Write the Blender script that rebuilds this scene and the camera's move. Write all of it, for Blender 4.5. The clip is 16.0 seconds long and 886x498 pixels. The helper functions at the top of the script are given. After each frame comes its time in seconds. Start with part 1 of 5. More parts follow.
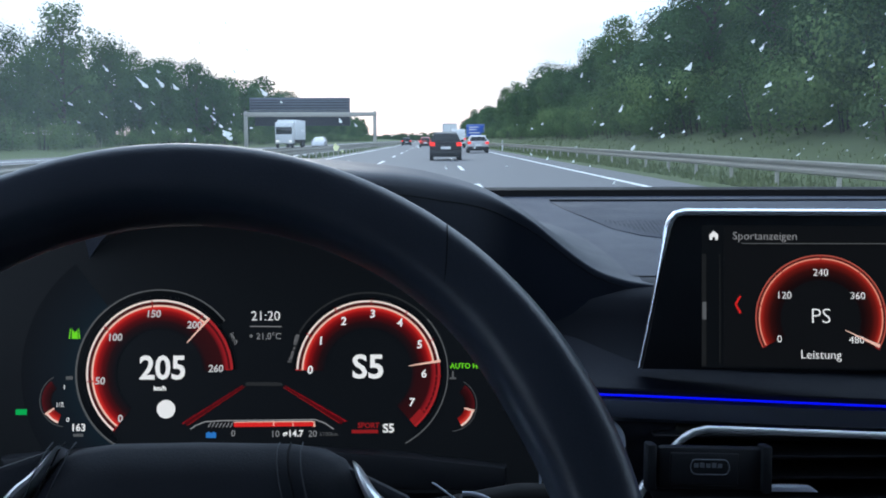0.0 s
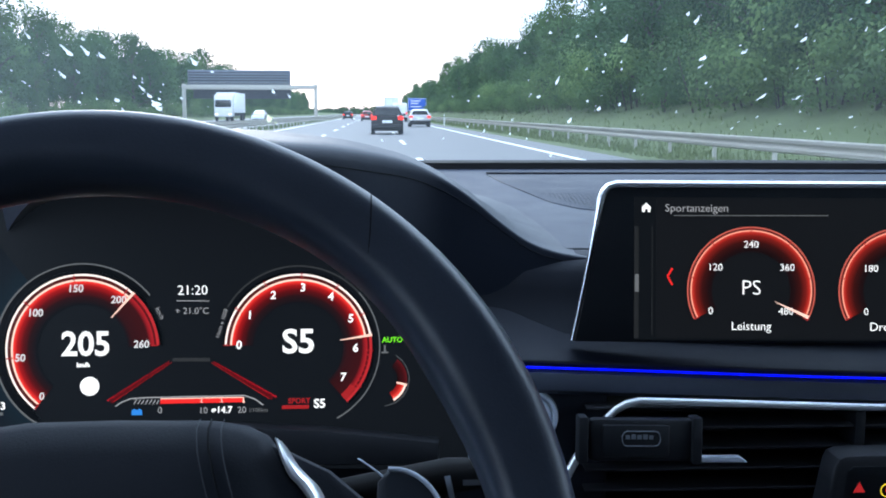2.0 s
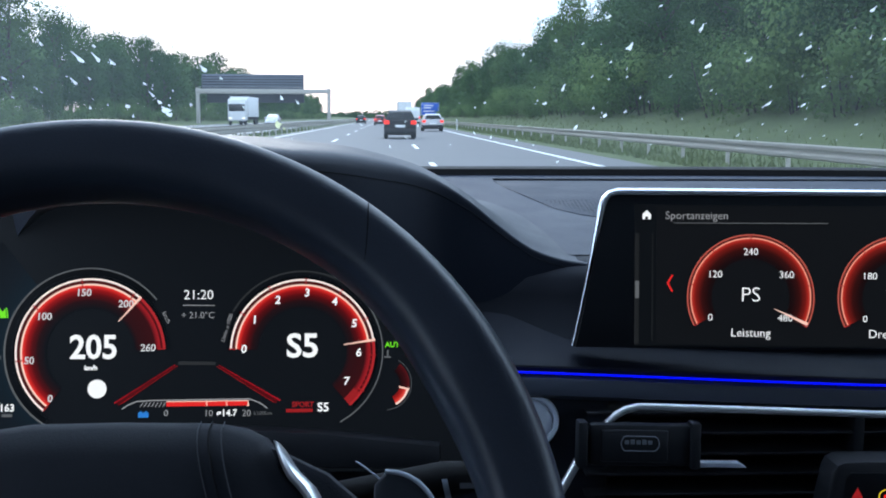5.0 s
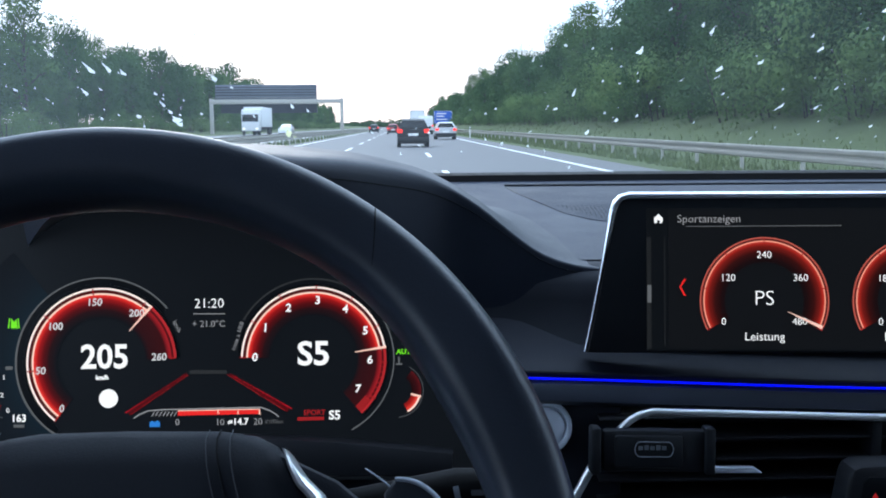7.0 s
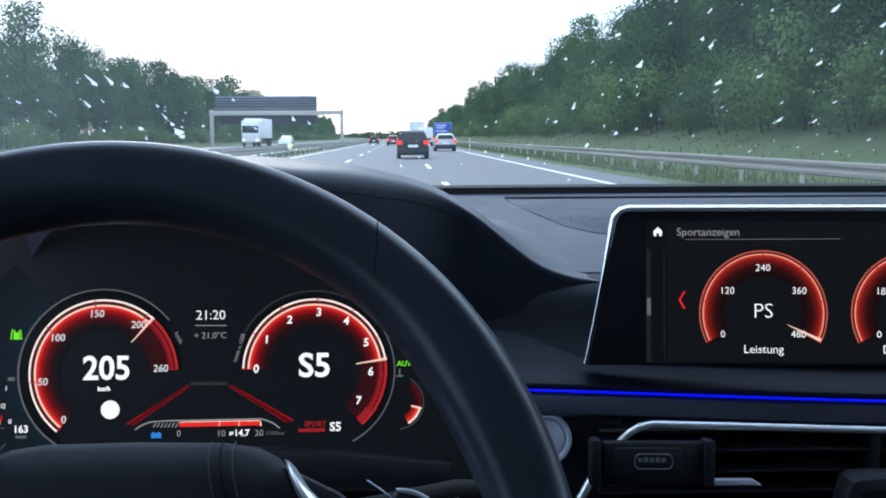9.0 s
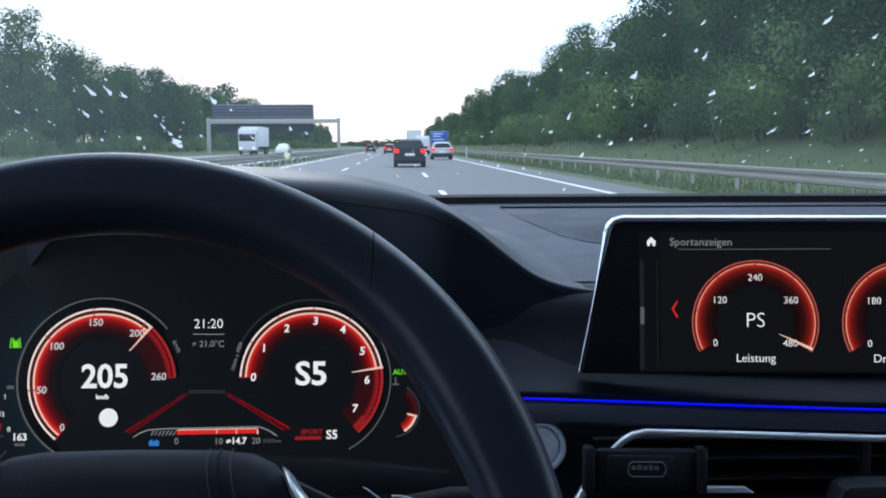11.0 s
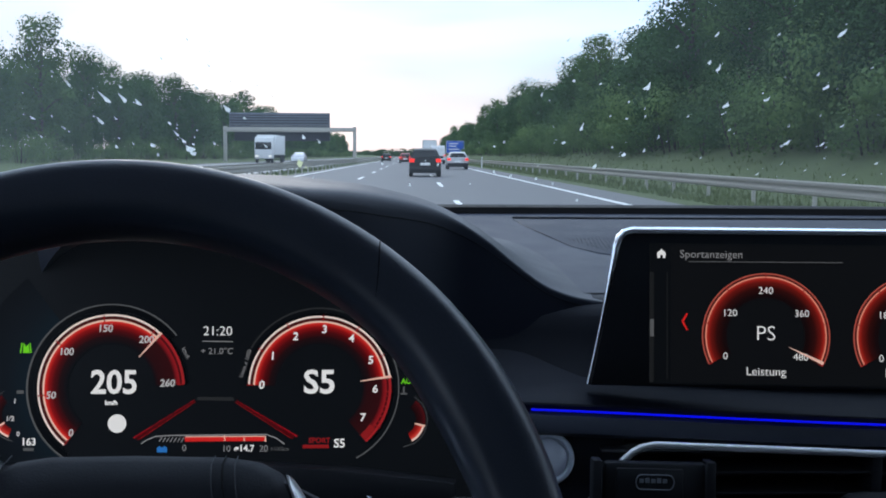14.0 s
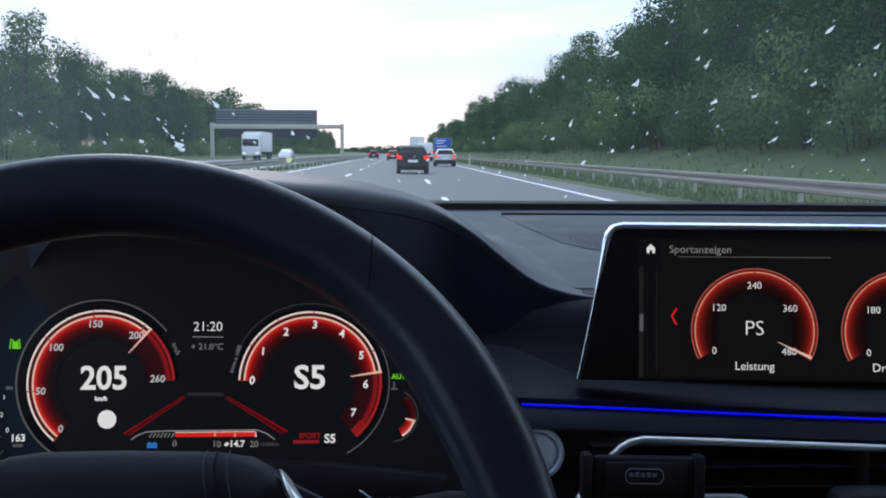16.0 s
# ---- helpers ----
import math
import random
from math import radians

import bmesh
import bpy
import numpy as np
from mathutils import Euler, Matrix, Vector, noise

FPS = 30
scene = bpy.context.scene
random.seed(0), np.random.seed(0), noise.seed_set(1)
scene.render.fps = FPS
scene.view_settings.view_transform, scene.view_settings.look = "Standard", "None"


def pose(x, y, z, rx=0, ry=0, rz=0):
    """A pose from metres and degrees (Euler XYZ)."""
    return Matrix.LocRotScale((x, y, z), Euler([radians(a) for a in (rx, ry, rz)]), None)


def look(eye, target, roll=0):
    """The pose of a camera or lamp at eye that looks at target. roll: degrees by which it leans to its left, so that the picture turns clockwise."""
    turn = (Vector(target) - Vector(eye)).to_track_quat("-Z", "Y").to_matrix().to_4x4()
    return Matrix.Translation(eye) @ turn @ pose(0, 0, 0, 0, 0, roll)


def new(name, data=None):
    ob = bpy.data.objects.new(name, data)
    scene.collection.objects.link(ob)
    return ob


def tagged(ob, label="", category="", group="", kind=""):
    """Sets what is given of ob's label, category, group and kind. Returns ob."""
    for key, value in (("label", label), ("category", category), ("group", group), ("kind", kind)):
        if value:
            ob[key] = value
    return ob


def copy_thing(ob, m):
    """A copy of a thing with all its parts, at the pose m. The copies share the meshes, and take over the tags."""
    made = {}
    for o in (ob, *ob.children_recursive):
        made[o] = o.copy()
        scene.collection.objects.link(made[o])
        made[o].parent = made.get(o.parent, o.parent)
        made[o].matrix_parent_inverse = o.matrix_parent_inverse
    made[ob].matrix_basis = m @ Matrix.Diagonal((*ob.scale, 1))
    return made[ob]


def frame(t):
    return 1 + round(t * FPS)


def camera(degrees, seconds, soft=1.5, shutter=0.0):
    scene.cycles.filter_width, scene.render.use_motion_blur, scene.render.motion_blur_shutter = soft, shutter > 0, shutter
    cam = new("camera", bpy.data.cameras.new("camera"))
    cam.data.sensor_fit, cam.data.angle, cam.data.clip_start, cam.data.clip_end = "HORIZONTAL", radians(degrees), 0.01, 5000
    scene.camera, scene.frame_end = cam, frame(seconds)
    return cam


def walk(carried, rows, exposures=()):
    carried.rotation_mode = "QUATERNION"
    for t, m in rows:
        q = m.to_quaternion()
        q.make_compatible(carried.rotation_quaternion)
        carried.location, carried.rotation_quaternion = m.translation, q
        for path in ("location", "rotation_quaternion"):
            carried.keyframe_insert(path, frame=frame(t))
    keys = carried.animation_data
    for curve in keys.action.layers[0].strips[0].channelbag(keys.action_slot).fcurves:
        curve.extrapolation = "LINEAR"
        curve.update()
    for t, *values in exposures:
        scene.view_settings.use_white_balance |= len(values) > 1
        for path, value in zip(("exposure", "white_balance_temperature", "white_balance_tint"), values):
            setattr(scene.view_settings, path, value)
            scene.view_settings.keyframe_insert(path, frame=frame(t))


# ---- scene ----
cam = camera(46.0, 16.0, soft=1.9)
PATH = [
    (0, pose(-0.0151, -0.0031, 1.1519, 84.00, 0.14, 0.28)),
    (0.5, pose(-0.0109, -0.0016, 1.1527, 83.72, -0.36, -0.09)),
    (1, pose(-0.0112, 0.0045, 1.1455, 83.10, -0.22, -0.26)),
    (1.5, pose(-0.0072, 0.0206, 1.1451, 81.87, 0.15, -1.23)),
    (2, pose(-0.0084, 0.0063, 1.1496, 82.59, -0.14, -2.89)),
    (2.5, pose(-0.0026, -0.0025, 1.1506, 83.47, -0.14, -2.97)),
    (3, pose(-0.0084, -0.0141, 1.1533, 83.24, -0.35, -3.02)),
    (3.5, pose(-0.0019, -0.0104, 1.1516, 83.28, -0.20, -2.70)),
    (4, pose(-0.0034, -0.0023, 1.1525, 82.66, -0.37, -2.68)),
    (6.5, pose(-0.0000, -0.0021, 1.1503, 83.20, 0.21, -1.36)),
    (7, pose(0.0003, 0.0007, 1.1502, 83.27, 0.39, -1.48)),
    (7.5, pose(0.0014, -0.0027, 1.1509, 83.45, 0.46, -1.48)),
    (8, pose(-0.0001, -0.0062, 1.1524, 83.44, 0.40, -1.31)),
    (8.5, pose(-0.0006, -0.0023, 1.1511, 83.66, 0.34, -1.39)),
    (11, pose(-0.0001, -0.0101, 1.1528, 84.36, 0.20, -1.67)),
    (11.5, pose(-0.0013, -0.0076, 1.1504, 84.47, -0.04, -1.31)),
    (12, pose(-0.0003, -0.0112, 1.1515, 84.45, -0.21, -1.38)),
    (12.5, pose(0.0030, -0.0102, 1.1541, 84.45, -0.10, -1.46)),
    (13, pose(0.0015, -0.0070, 1.1521, 84.55, -0.02, -1.16)),
    (13.5, pose(0.0008, -0.0082, 1.1530, 84.79, -0.15, -1.38)),
    (14, pose(0.0032, -0.0099, 1.1528, 84.89, -0.31, -0.82)),
    (14.5, pose(-0.0025, -0.0077, 1.1513, 84.80, -0.54, -1.01)),
    (15, pose(-0.0026, -0.0053, 1.1501, 84.77, -0.38, -0.91)),
    (15.5, pose(-0.0002, -0.0085, 1.1521, 84.76, -0.25, -1.39)),
    (16, pose(0.0014, -0.0111, 1.1518, 84.73, -0.34, -1.50)),
]
EXPOSURES = [(0, -0.3, 6250, 8), (0.5, -0.25, 6250, 8), (1, -0.25, 6250, 8), (1.5, 0.32, 6200, 8), (2, 0.48, 6200, 8), (2.5, 0.08, 6200, 8), (3, 0, 6200, 8), (3.5, 0, 6200, 8), (4, 0, 6200, 8), (6.5, 0.1, 6200, 8), (8.5, 0.1, 6200, 8), (11, -0.22, 6300, 9), (12.5, -0.46, 6400, 10), (13.5, -0.52, 6400, 10), (15, -0.55, 6400, 10), (16, -0.5, 6400, 10)]
walk(cam, PATH, EXPOSURES)
SKY_STRENGTH = 2.1
TREE_RIGHT, TREE_LEFT = 0.9, 0.88
# ---------------------------------------------------------------- light
world = bpy.data.worlds.new("dusk_sky")
scene.world = world
world.use_nodes = True
wn, wl = world.node_tree.nodes, world.node_tree.links
wn.clear()
sky = wn.new("ShaderNodeTexSky")
sky.sky_type, sky.sun_disc = "NISHITA", False
sky.sun_elevation, sky.sun_rotation = radians(6), radians(-12)
sky.air_density, sky.dust_density, sky.ozone_density = 1.0, 2.0, 1.0
wco = wn.new("ShaderNodeTexCoord")
wmap = wn.new("ShaderNodeMapping")
wmap.inputs["Scale"].default_value = (1.2, 1.2, 7.0)
wmap.inputs["Rotation"].default_value = (0, radians(4), 0)
wnoise = wn.new("ShaderNodeTexNoise")
wnoise.inputs["Scale"].default_value, wnoise.inputs["Detail"].default_value = 2.1, 6
wramp = wn.new("ShaderNodeValToRGB")
wramp.color_ramp.elements[0].position, wramp.color_ramp.elements[0].color = 0.40, (0.56, 0.69, 0.88, 1)
wramp.color_ramp.elements[1].position, wramp.color_ramp.elements[1].color = 0.60, (0.80, 1.0, 1.30, 1)
wsky = wn.new("ShaderNodeVectorMath")
wsky.operation = "SCALE"
wsky.inputs["Scale"].default_value = 0.09
wmix = wn.new("ShaderNodeMix")
wmix.data_type = "RGBA"
wmix.inputs["Factor"].default_value = 0.94
bg = wn.new("ShaderNodeBackground")
bg.inputs["Strength"].default_value = SKY_STRENGTH
wout = wn.new("ShaderNodeOutputWorld")
wl.new(wco.outputs["Generated"], wmap.inputs["Vector"])
wl.new(wmap.outputs["Vector"], wnoise.inputs["Vector"])
wl.new(wnoise.outputs["Fac"], wramp.inputs["Fac"])
wl.new(sky.outputs["Color"], wsky.inputs[0])
wl.new(wsky.outputs["Vector"], wmix.inputs["A"])
wsep = wn.new("ShaderNodeSeparateXYZ")
wlow = wn.new("ShaderNodeMapRange")
wlow.inputs["From Min"].default_value, wlow.inputs["From Max"].default_value = 0.0, 0.085
wlow.inputs["To Min"].default_value, wlow.inputs["To Max"].default_value = 1.0, 0.0
wpink = wn.new("ShaderNodeMix")
wpink.data_type = "RGBA"
wpink.inputs["B"].default_value = (0.95, 0.86, 0.91, 1)
wl.new(wco.outputs["Generated"], wsep.inputs["Vector"])
wl.new(wsep.outputs["Z"], wlow.inputs["Value"])
wl.new(wlow.outputs["Result"], wpink.inputs["Factor"])
wl.new(wramp.outputs["Color"], wpink.inputs["A"])
wl.new(wpink.outputs["Result"], wmix.inputs["B"])
# an overcast sky is brighter overhead than near the horizon
wrise = wn.new("ShaderNodeMapRange")
wrise.interpolation_type = "SMOOTHSTEP"
wrise.inputs["From Min"].default_value, wrise.inputs["From Max"].default_value = 0.12, 0.6
wrise.inputs["To Min"].default_value, wrise.inputs["To Max"].default_value = 0.86, 1.34
wl.new(wsep.outputs["Z"], wrise.inputs["Value"])
wdome = wn.new("ShaderNodeVectorMath")
wdome.operation = "SCALE"
wl.new(wmix.outputs["Result"], wdome.inputs[0])
wl.new(wrise.outputs["Result"], wdome.inputs["Scale"])
wl.new(wdome.outputs["Vector"], bg.inputs["Color"])
wl.new(bg.outputs["Background"], wout.inputs["Surface"])

sun_data = bpy.data.lights.new("low_sun", "SUN")
sun_data.energy, sun_data.angle, sun_data.color = 0.5, radians(18), (1.0, 0.96, 0.92)
sun = new("low_sun", sun_data)
sun.matrix_world = look((0, 0, 60), (18, -85, 34))


# ---------------------------------------------------------------- materials
def nodes_of(name):
    m = bpy.data.materials.new(name)
    m.use_nodes = True
    nt = m.node_tree
    return m, nt.nodes, nt.links, nt.nodes["Principled BSDF"]


def surface(name, color, rough=0.6, metal=0.0, spec=0.5, scale=40.0, vary=0.25, bump=0.15, fine=400.0, rough_vary=0.12, coat=0.0, dist=0.0006, sheen=0.0):
    """Paint, plastic, leather, asphalt: a base colour that drifts at two scales, with a fine relief."""
    m, n, l, p = nodes_of(name)
    co = n.new("ShaderNodeTexCoord")
    big = n.new("ShaderNodeTexNoise")
    big.inputs["Scale"].default_value, big.inputs["Detail"].default_value = scale, 4
    small = n.new("ShaderNodeTexNoise")
    small.inputs["Scale"].default_value, small.inputs["Detail"].default_value = fine, 3
    l.new(co.outputs["Object"], big.inputs["Vector"])
    l.new(co.outputs["Object"], small.inputs["Vector"])
    mix = n.new("ShaderNodeMix")
    mix.data_type = "RGBA"
    mix.inputs["A"].default_value = (*[c * (1 - vary) for c in color], 1)
    mix.inputs["B"].default_value = (*[min(1, c * (1 + vary)) for c in color], 1)
    add = n.new("ShaderNodeMath")
    add.operation = "MULTIPLY_ADD"
    add.inputs[1].default_value, add.inputs[2].default_value = 0.35, 0.0
    l.new(small.outputs["Fac"], add.inputs[0])
    add2 = n.new("ShaderNodeMath")
    add2.operation = "MULTIPLY_ADD"
    add2.inputs[1].default_value = 0.65
    l.new(big.outputs["Fac"], add2.inputs[0])
    l.new(add.outputs[0], add2.inputs[2])
    l.new(add2.outputs[0], mix.inputs["Factor"])
    l.new(mix.outputs["Result"], p.inputs["Base Color"])
    r = n.new("ShaderNodeMapRange")
    r.inputs["To Min"].default_value, r.inputs["To Max"].default_value = max(0.02, rough - rough_vary), min(1, rough + rough_vary)
    l.new(big.outputs["Fac"], r.inputs["Value"])
    l.new(r.outputs["Result"], p.inputs["Roughness"])
    b = n.new("ShaderNodeBump")
    b.inputs["Strength"].default_value, b.inputs["Distance"].default_value = bump, dist
    l.new(small.outputs["Fac"], b.inputs["Height"])
    l.new(b.outputs["Normal"], p.inputs["Normal"])
    p.inputs["Metallic"].default_value = metal
    p.inputs["Specular IOR Level"].default_value = spec
    p.inputs["Coat Weight"].default_value = coat
    p.inputs["Sheen Weight"].default_value, p.inputs["Sheen Roughness"].default_value = sheen, 0.35
    p.inputs["Sheen Tint"].default_value = (0.7, 0.8, 1.0, 1)
    return m


def glow(name, color, strength=1.0):
    """A lit display element or lamp lens."""
    m, n, l, p = nodes_of(name)
    p.inputs["Base Color"].default_value = (0.01, 0.01, 0.01, 1)
    p.inputs["Roughness"].default_value = 0.5
    p.inputs["Specular IOR Level"].default_value = 0.08
    p.inputs["Emission Color"].default_value = (*color, 1)
    p.inputs["Emission Strength"].default_value = strength
    return m


def dial_glow(name, radius, stops, strength=1.0):
    """A dial's lit face: colour by the distance from the dial's centre, as a share of its radius."""
    m, n, l, p = nodes_of(name)
    p.inputs["Base Color"].default_value = (0.006, 0.006, 0.007, 1)
    p.inputs["Roughness"].default_value = 0.5
    p.inputs["Specular IOR Level"].default_value = 0.08
    co = n.new("ShaderNodeTexCoord")
    ln = n.new("ShaderNodeVectorMath")
    ln.operation = "LENGTH"
    l.new(co.outputs["Object"], ln.inputs[0])
    div = n.new("ShaderNodeMath")
    div.operation = "DIVIDE"
    div.inputs[1].default_value = radius
    l.new(ln.outputs["Value"], div.inputs[0])
    ramp = n.new("ShaderNodeValToRGB")
    els = ramp.color_ramp.elements
    for k, (pos, col) in enumerate(stops):
        e = els[k] if k < 2 else els.new(pos)
        e.position, e.color = pos, (*col, 1)
    l.new(div.outputs[0], ramp.inputs["Fac"])
    l.new(ramp.outputs["Color"], p.inputs["Emission Color"])
    p.inputs["Emission Strength"].default_value = strength
    return m


def pane_glass(name):
    m, n, l, p = nodes_of(name)
    out = n["Material Output"]
    n.remove(p)
    tr = n.new("ShaderNodeBsdfTransparent")
    tr.inputs["Color"].default_value = (0.95, 0.97, 0.965, 1)
    gl = n.new("ShaderNodeBsdfGlossy")
    gl.inputs["Roughness"].default_value = 0.03
    mx = n.new("ShaderNodeMixShader")
    mx.inputs["Fac"].default_value = 0.04
    # pale film mixed into the glass as painted haze, for the glare over the view
    film = n.new("ShaderNodeBsdfTranslucent")
    film.inputs["Color"].default_value = (0.75, 0.85, 0.9, 1)
    co = n.new("ShaderNodeTexCoord")
    no = n.new("ShaderNodeTexNoise")
    no.inputs["Scale"].default_value, no.inputs["Detail"].default_value = 5.0, 5
    l.new(co.outputs["Object"], no.inputs["Vector"])
    amount = n.new("ShaderNodeMapRange")
    amount.inputs["From Min"].default_value, amount.inputs["From Max"].default_value = 0.3, 0.7
    amount.inputs["To Min"].default_value, amount.inputs["To Max"].default_value = 0.014, 0.03
    l.new(no.outputs["Fac"], amount.inputs["Value"])
    place = n.new("ShaderNodeSeparateXYZ")
    l.new(co.outputs["Object"], place.inputs["Vector"])
    # this painted haze grows towards the left side
    side = n.new("ShaderNodeMapRange")
    side.inputs["From Min"].default_value, side.inputs["From Max"].default_value = 0.0, -0.4
    side.inputs["To Max"].default_value = 0.03
    l.new(place.outputs["X"], side.inputs["Value"])
    total = n.new("ShaderNodeMath")
    l.new(amount.outputs["Result"], total.inputs[0])
    l.new(side.outputs["Result"], total.inputs[1])
    veiled = n.new("ShaderNodeMixShader")
    l.new(total.outputs[0], veiled.inputs["Fac"])
    l.new(tr.outputs["BSDF"], veiled.inputs[1])
    l.new(film.outputs["BSDF"], veiled.inputs[2])
    l.new(veiled.outputs["Shader"], mx.inputs[1])
    l.new(gl.outputs["BSDF"], mx.inputs[2])
    l.new(mx.outputs["Shader"], out.inputs["Surface"])
    return m


def dried(name, color):
    """Thin dried splashes on glass, which let the light behind them through."""
    m, n, l, p = nodes_of(name)
    out = n["Material Output"]
    p.inputs["Base Color"].default_value = (*color, 1)
    p.inputs["Roughness"].default_value = 0.8
    t = n.new("ShaderNodeBsdfTranslucent")
    co = n.new("ShaderNodeTexCoord")
    no = n.new("ShaderNodeTexNoise")
    no.inputs["Scale"].default_value = 300
    l.new(co.outputs["Object"], no.inputs["Vector"])
    ramp = n.new("ShaderNodeValToRGB")
    ramp.color_ramp.elements[0].color, ramp.color_ramp.elements[1].color = (*[c * 0.6 for c in color], 1), (*color, 1)
    l.new(no.outputs["Fac"], ramp.inputs["Fac"])
    l.new(ramp.outputs["Color"], t.inputs["Color"])
    mx = n.new("ShaderNodeMixShader")
    mx.inputs["Fac"].default_value = 0.75
    l.new(p.outputs["BSDF"], mx.inputs[1])
    l.new(t.outputs["BSDF"], mx.inputs[2])
    l.new(mx.outputs["Shader"], out.inputs["Surface"])
    return m


def foliage(name, dark, light, back=0.25):
    """Leaves: a hue that changes from clump to clump and from tree to tree, with light let through."""
    m, n, l, p = nodes_of(name)
    out = n["Material Output"]
    geo = n.new("ShaderNodeNewGeometry")
    info = n.new("ShaderNodeObjectInfo")
    co = n.new("ShaderNodeTexCoord")
    no = n.new("ShaderNodeTexNoise")
    no.inputs["Scale"].default_value, no.inputs["Detail"].default_value = 0.42, 2
    l.new(co.outputs["Object"], no.inputs["Vector"])
    s = n.new("ShaderNodeMath")
    s.operation = "MULTIPLY_ADD"
    s.inputs[1].default_value = 0.3
    l.new(geo.outputs["Random Per Island"], s.inputs[0])
    l.new(info.outputs["Random"], s.inputs[2])
    s2 = n.new("ShaderNodeMath")
    s2.operation = "ADD"
    wide = n.new("ShaderNodeMapRange")
    wide.inputs["From Min"].default_value, wide.inputs["From Max"].default_value = 0.34, 0.66
    wide.inputs["To Max"].default_value = 1.4
    l.new(no.outputs["Fac"], wide.inputs["Value"])
    l.new(s.outputs[0], s2.inputs[0])
    l.new(wide.outputs["Result"], s2.inputs[1])
    d = n.new("ShaderNodeMath")
    d.operation = "DIVIDE"
    d.inputs[1].default_value = 2.7
    l.new(s2.outputs[0], d.inputs[0])
    mix = n.new("ShaderNodeMix")
    mix.data_type = "RGBA"
    mix.inputs["A"].default_value, mix.inputs["B"].default_value = (*dark, 1), (*light, 1)
    l.new(d.outputs[0], mix.inputs["Factor"])
    l.new(mix.outputs["Result"], p.inputs["Base Color"])
    p.inputs["Roughness"].default_value = 0.85
    p.inputs["Specular IOR Level"].default_value = 0.1
    t = n.new("ShaderNodeBsdfTranslucent")
    l.new(mix.outputs["Result"], t.inputs["Color"])
    mx = n.new("ShaderNodeMixShader")
    mx.inputs["Fac"].default_value = back
    l.new(p.outputs["BSDF"], mx.inputs[1])
    l.new(t.outputs["BSDF"], mx.inputs[2])
    l.new(mx.outputs["Shader"], out.inputs["Surface"])
    return m


LEATHER = surface("wheel_leather", (0.033, 0.042, 0.062), 0.34, spec=0.52, scale=30, fine=900, bump=0.22, dist=0.0004, rough_vary=0.05)
LEATHER_SEAM = surface("leather_seam", (0.01, 0.011, 0.014), 0.8, spec=0.2, scale=60)
STITCH = surface("grey_thread", (0.05, 0.055, 0.066), 0.8, scale=300)
COVER = surface("airbag_cover_skin", (0.016, 0.019, 0.027), 0.7, spec=0.25, scale=25, fine=1100, bump=0.4, dist=0.0004)
DASH_TOP = surface("grained_dash_skin", (0.012, 0.018, 0.036), 0.54, spec=0.32, scale=18, fine=1300, bump=0.45, dist=0.0004)
DASH_DARK = surface("black_dash_skin", (0.0068, 0.0096, 0.0172), 0.62, spec=0.26, scale=18, fine=1300, bump=0.4, dist=0.0004)
FASCIA_SKIN = surface("blue_black_fascia_skin", (0.007, 0.0102, 0.0205), 0.6, spec=0.28, scale=18, fine=1300, bump=0.4, dist=0.0004)
HOOD_SKIN = surface("binnacle_skin", (0.012, 0.017, 0.03), 0.5, spec=0.35, scale=18, fine=1300, bump=0.4, dist=0.0004)
PADDLE = surface("dark_paddle_metal", (0.02, 0.025, 0.034), 0.4, spec=0.4, scale=20, fine=700, bump=0.1)
RUBBER = surface("black_rubber", (0.008, 0.008, 0.009), 0.75, spec=0.2, scale=50)
TRIM_GLOSS = surface("dark_grey_trim", (0.034, 0.042, 0.062), 0.36, scale=6, fine=700, bump=0.1, coat=0.1)
BLACK_PLASTIC = surface("matt_black_plastic", (0.013, 0.0145, 0.019), 0.55, spec=0.35, scale=60, fine=900)
HOLDER_PLASTIC = surface("holder_plastic", (0.012, 0.014, 0.018), 0.55, spec=0.25, scale=60, fine=900)
GLASS_BLACK = surface("black_display_glass", (0.009, 0.0105, 0.013), 0.3, spec=0.2, scale=20, fine=300, bump=0.0, rough_vary=0.04)
PANEL_SKIN = surface("darker_grained_panel_skin", (0.012, 0.018, 0.034), 0.6, spec=0.32, scale=18, fine=1300, bump=0.45, dist=0.0004)
VENT_SLAT = surface("vent_slat_plastic", (0.016, 0.017, 0.021), 0.5, spec=0.35, scale=60, fine=900)
SCREEN_BACK = glow("lit_black_screen", (0.0022, 0.0029, 0.004))
SCREEN_PANE = glow("lit_dark_grey_pane", (0.0038, 0.0042, 0.0052))
SCREEN_STRIP = glow("lit_grey_strip", (0.012, 0.013, 0.014))
SATIN = surface("satin_silver", (0.88, 0.92, 0.98), 0.3, metal=0.8, scale=30, vary=0.08, bump=0.03, rough_vary=0.05)
SATIN_FRAME = surface("satin_screen_frame", (0.84, 0.89, 0.97), 0.2, metal=1.0, scale=30, vary=0.08, bump=0.02, rough_vary=0.04)
SATIN_DULL = surface("dull_silver_paint", (0.45, 0.5, 0.58), 0.42, metal=0.35, scale=30, vary=0.1, bump=0.05)
SATIN_CAP = surface("pale_silver_cap", (0.62, 0.68, 0.78), 0.34, metal=0.15, scale=30, vary=0.06, bump=0.03)
BADGE = surface("worn_grey_print", (0.16, 0.18, 0.21), 0.6, scale=300, vary=0.4)
# paler than the hood: the colour makes up for light missing in the niche
NICHE = surface("paled_niche_lining", (0.13, 0.145, 0.17), 0.85, spec=0.2, scale=20, fine=900)
CLUSTER_GLASS = glow("lit_black_cluster_screen", (0.004, 0.0053, 0.0074))
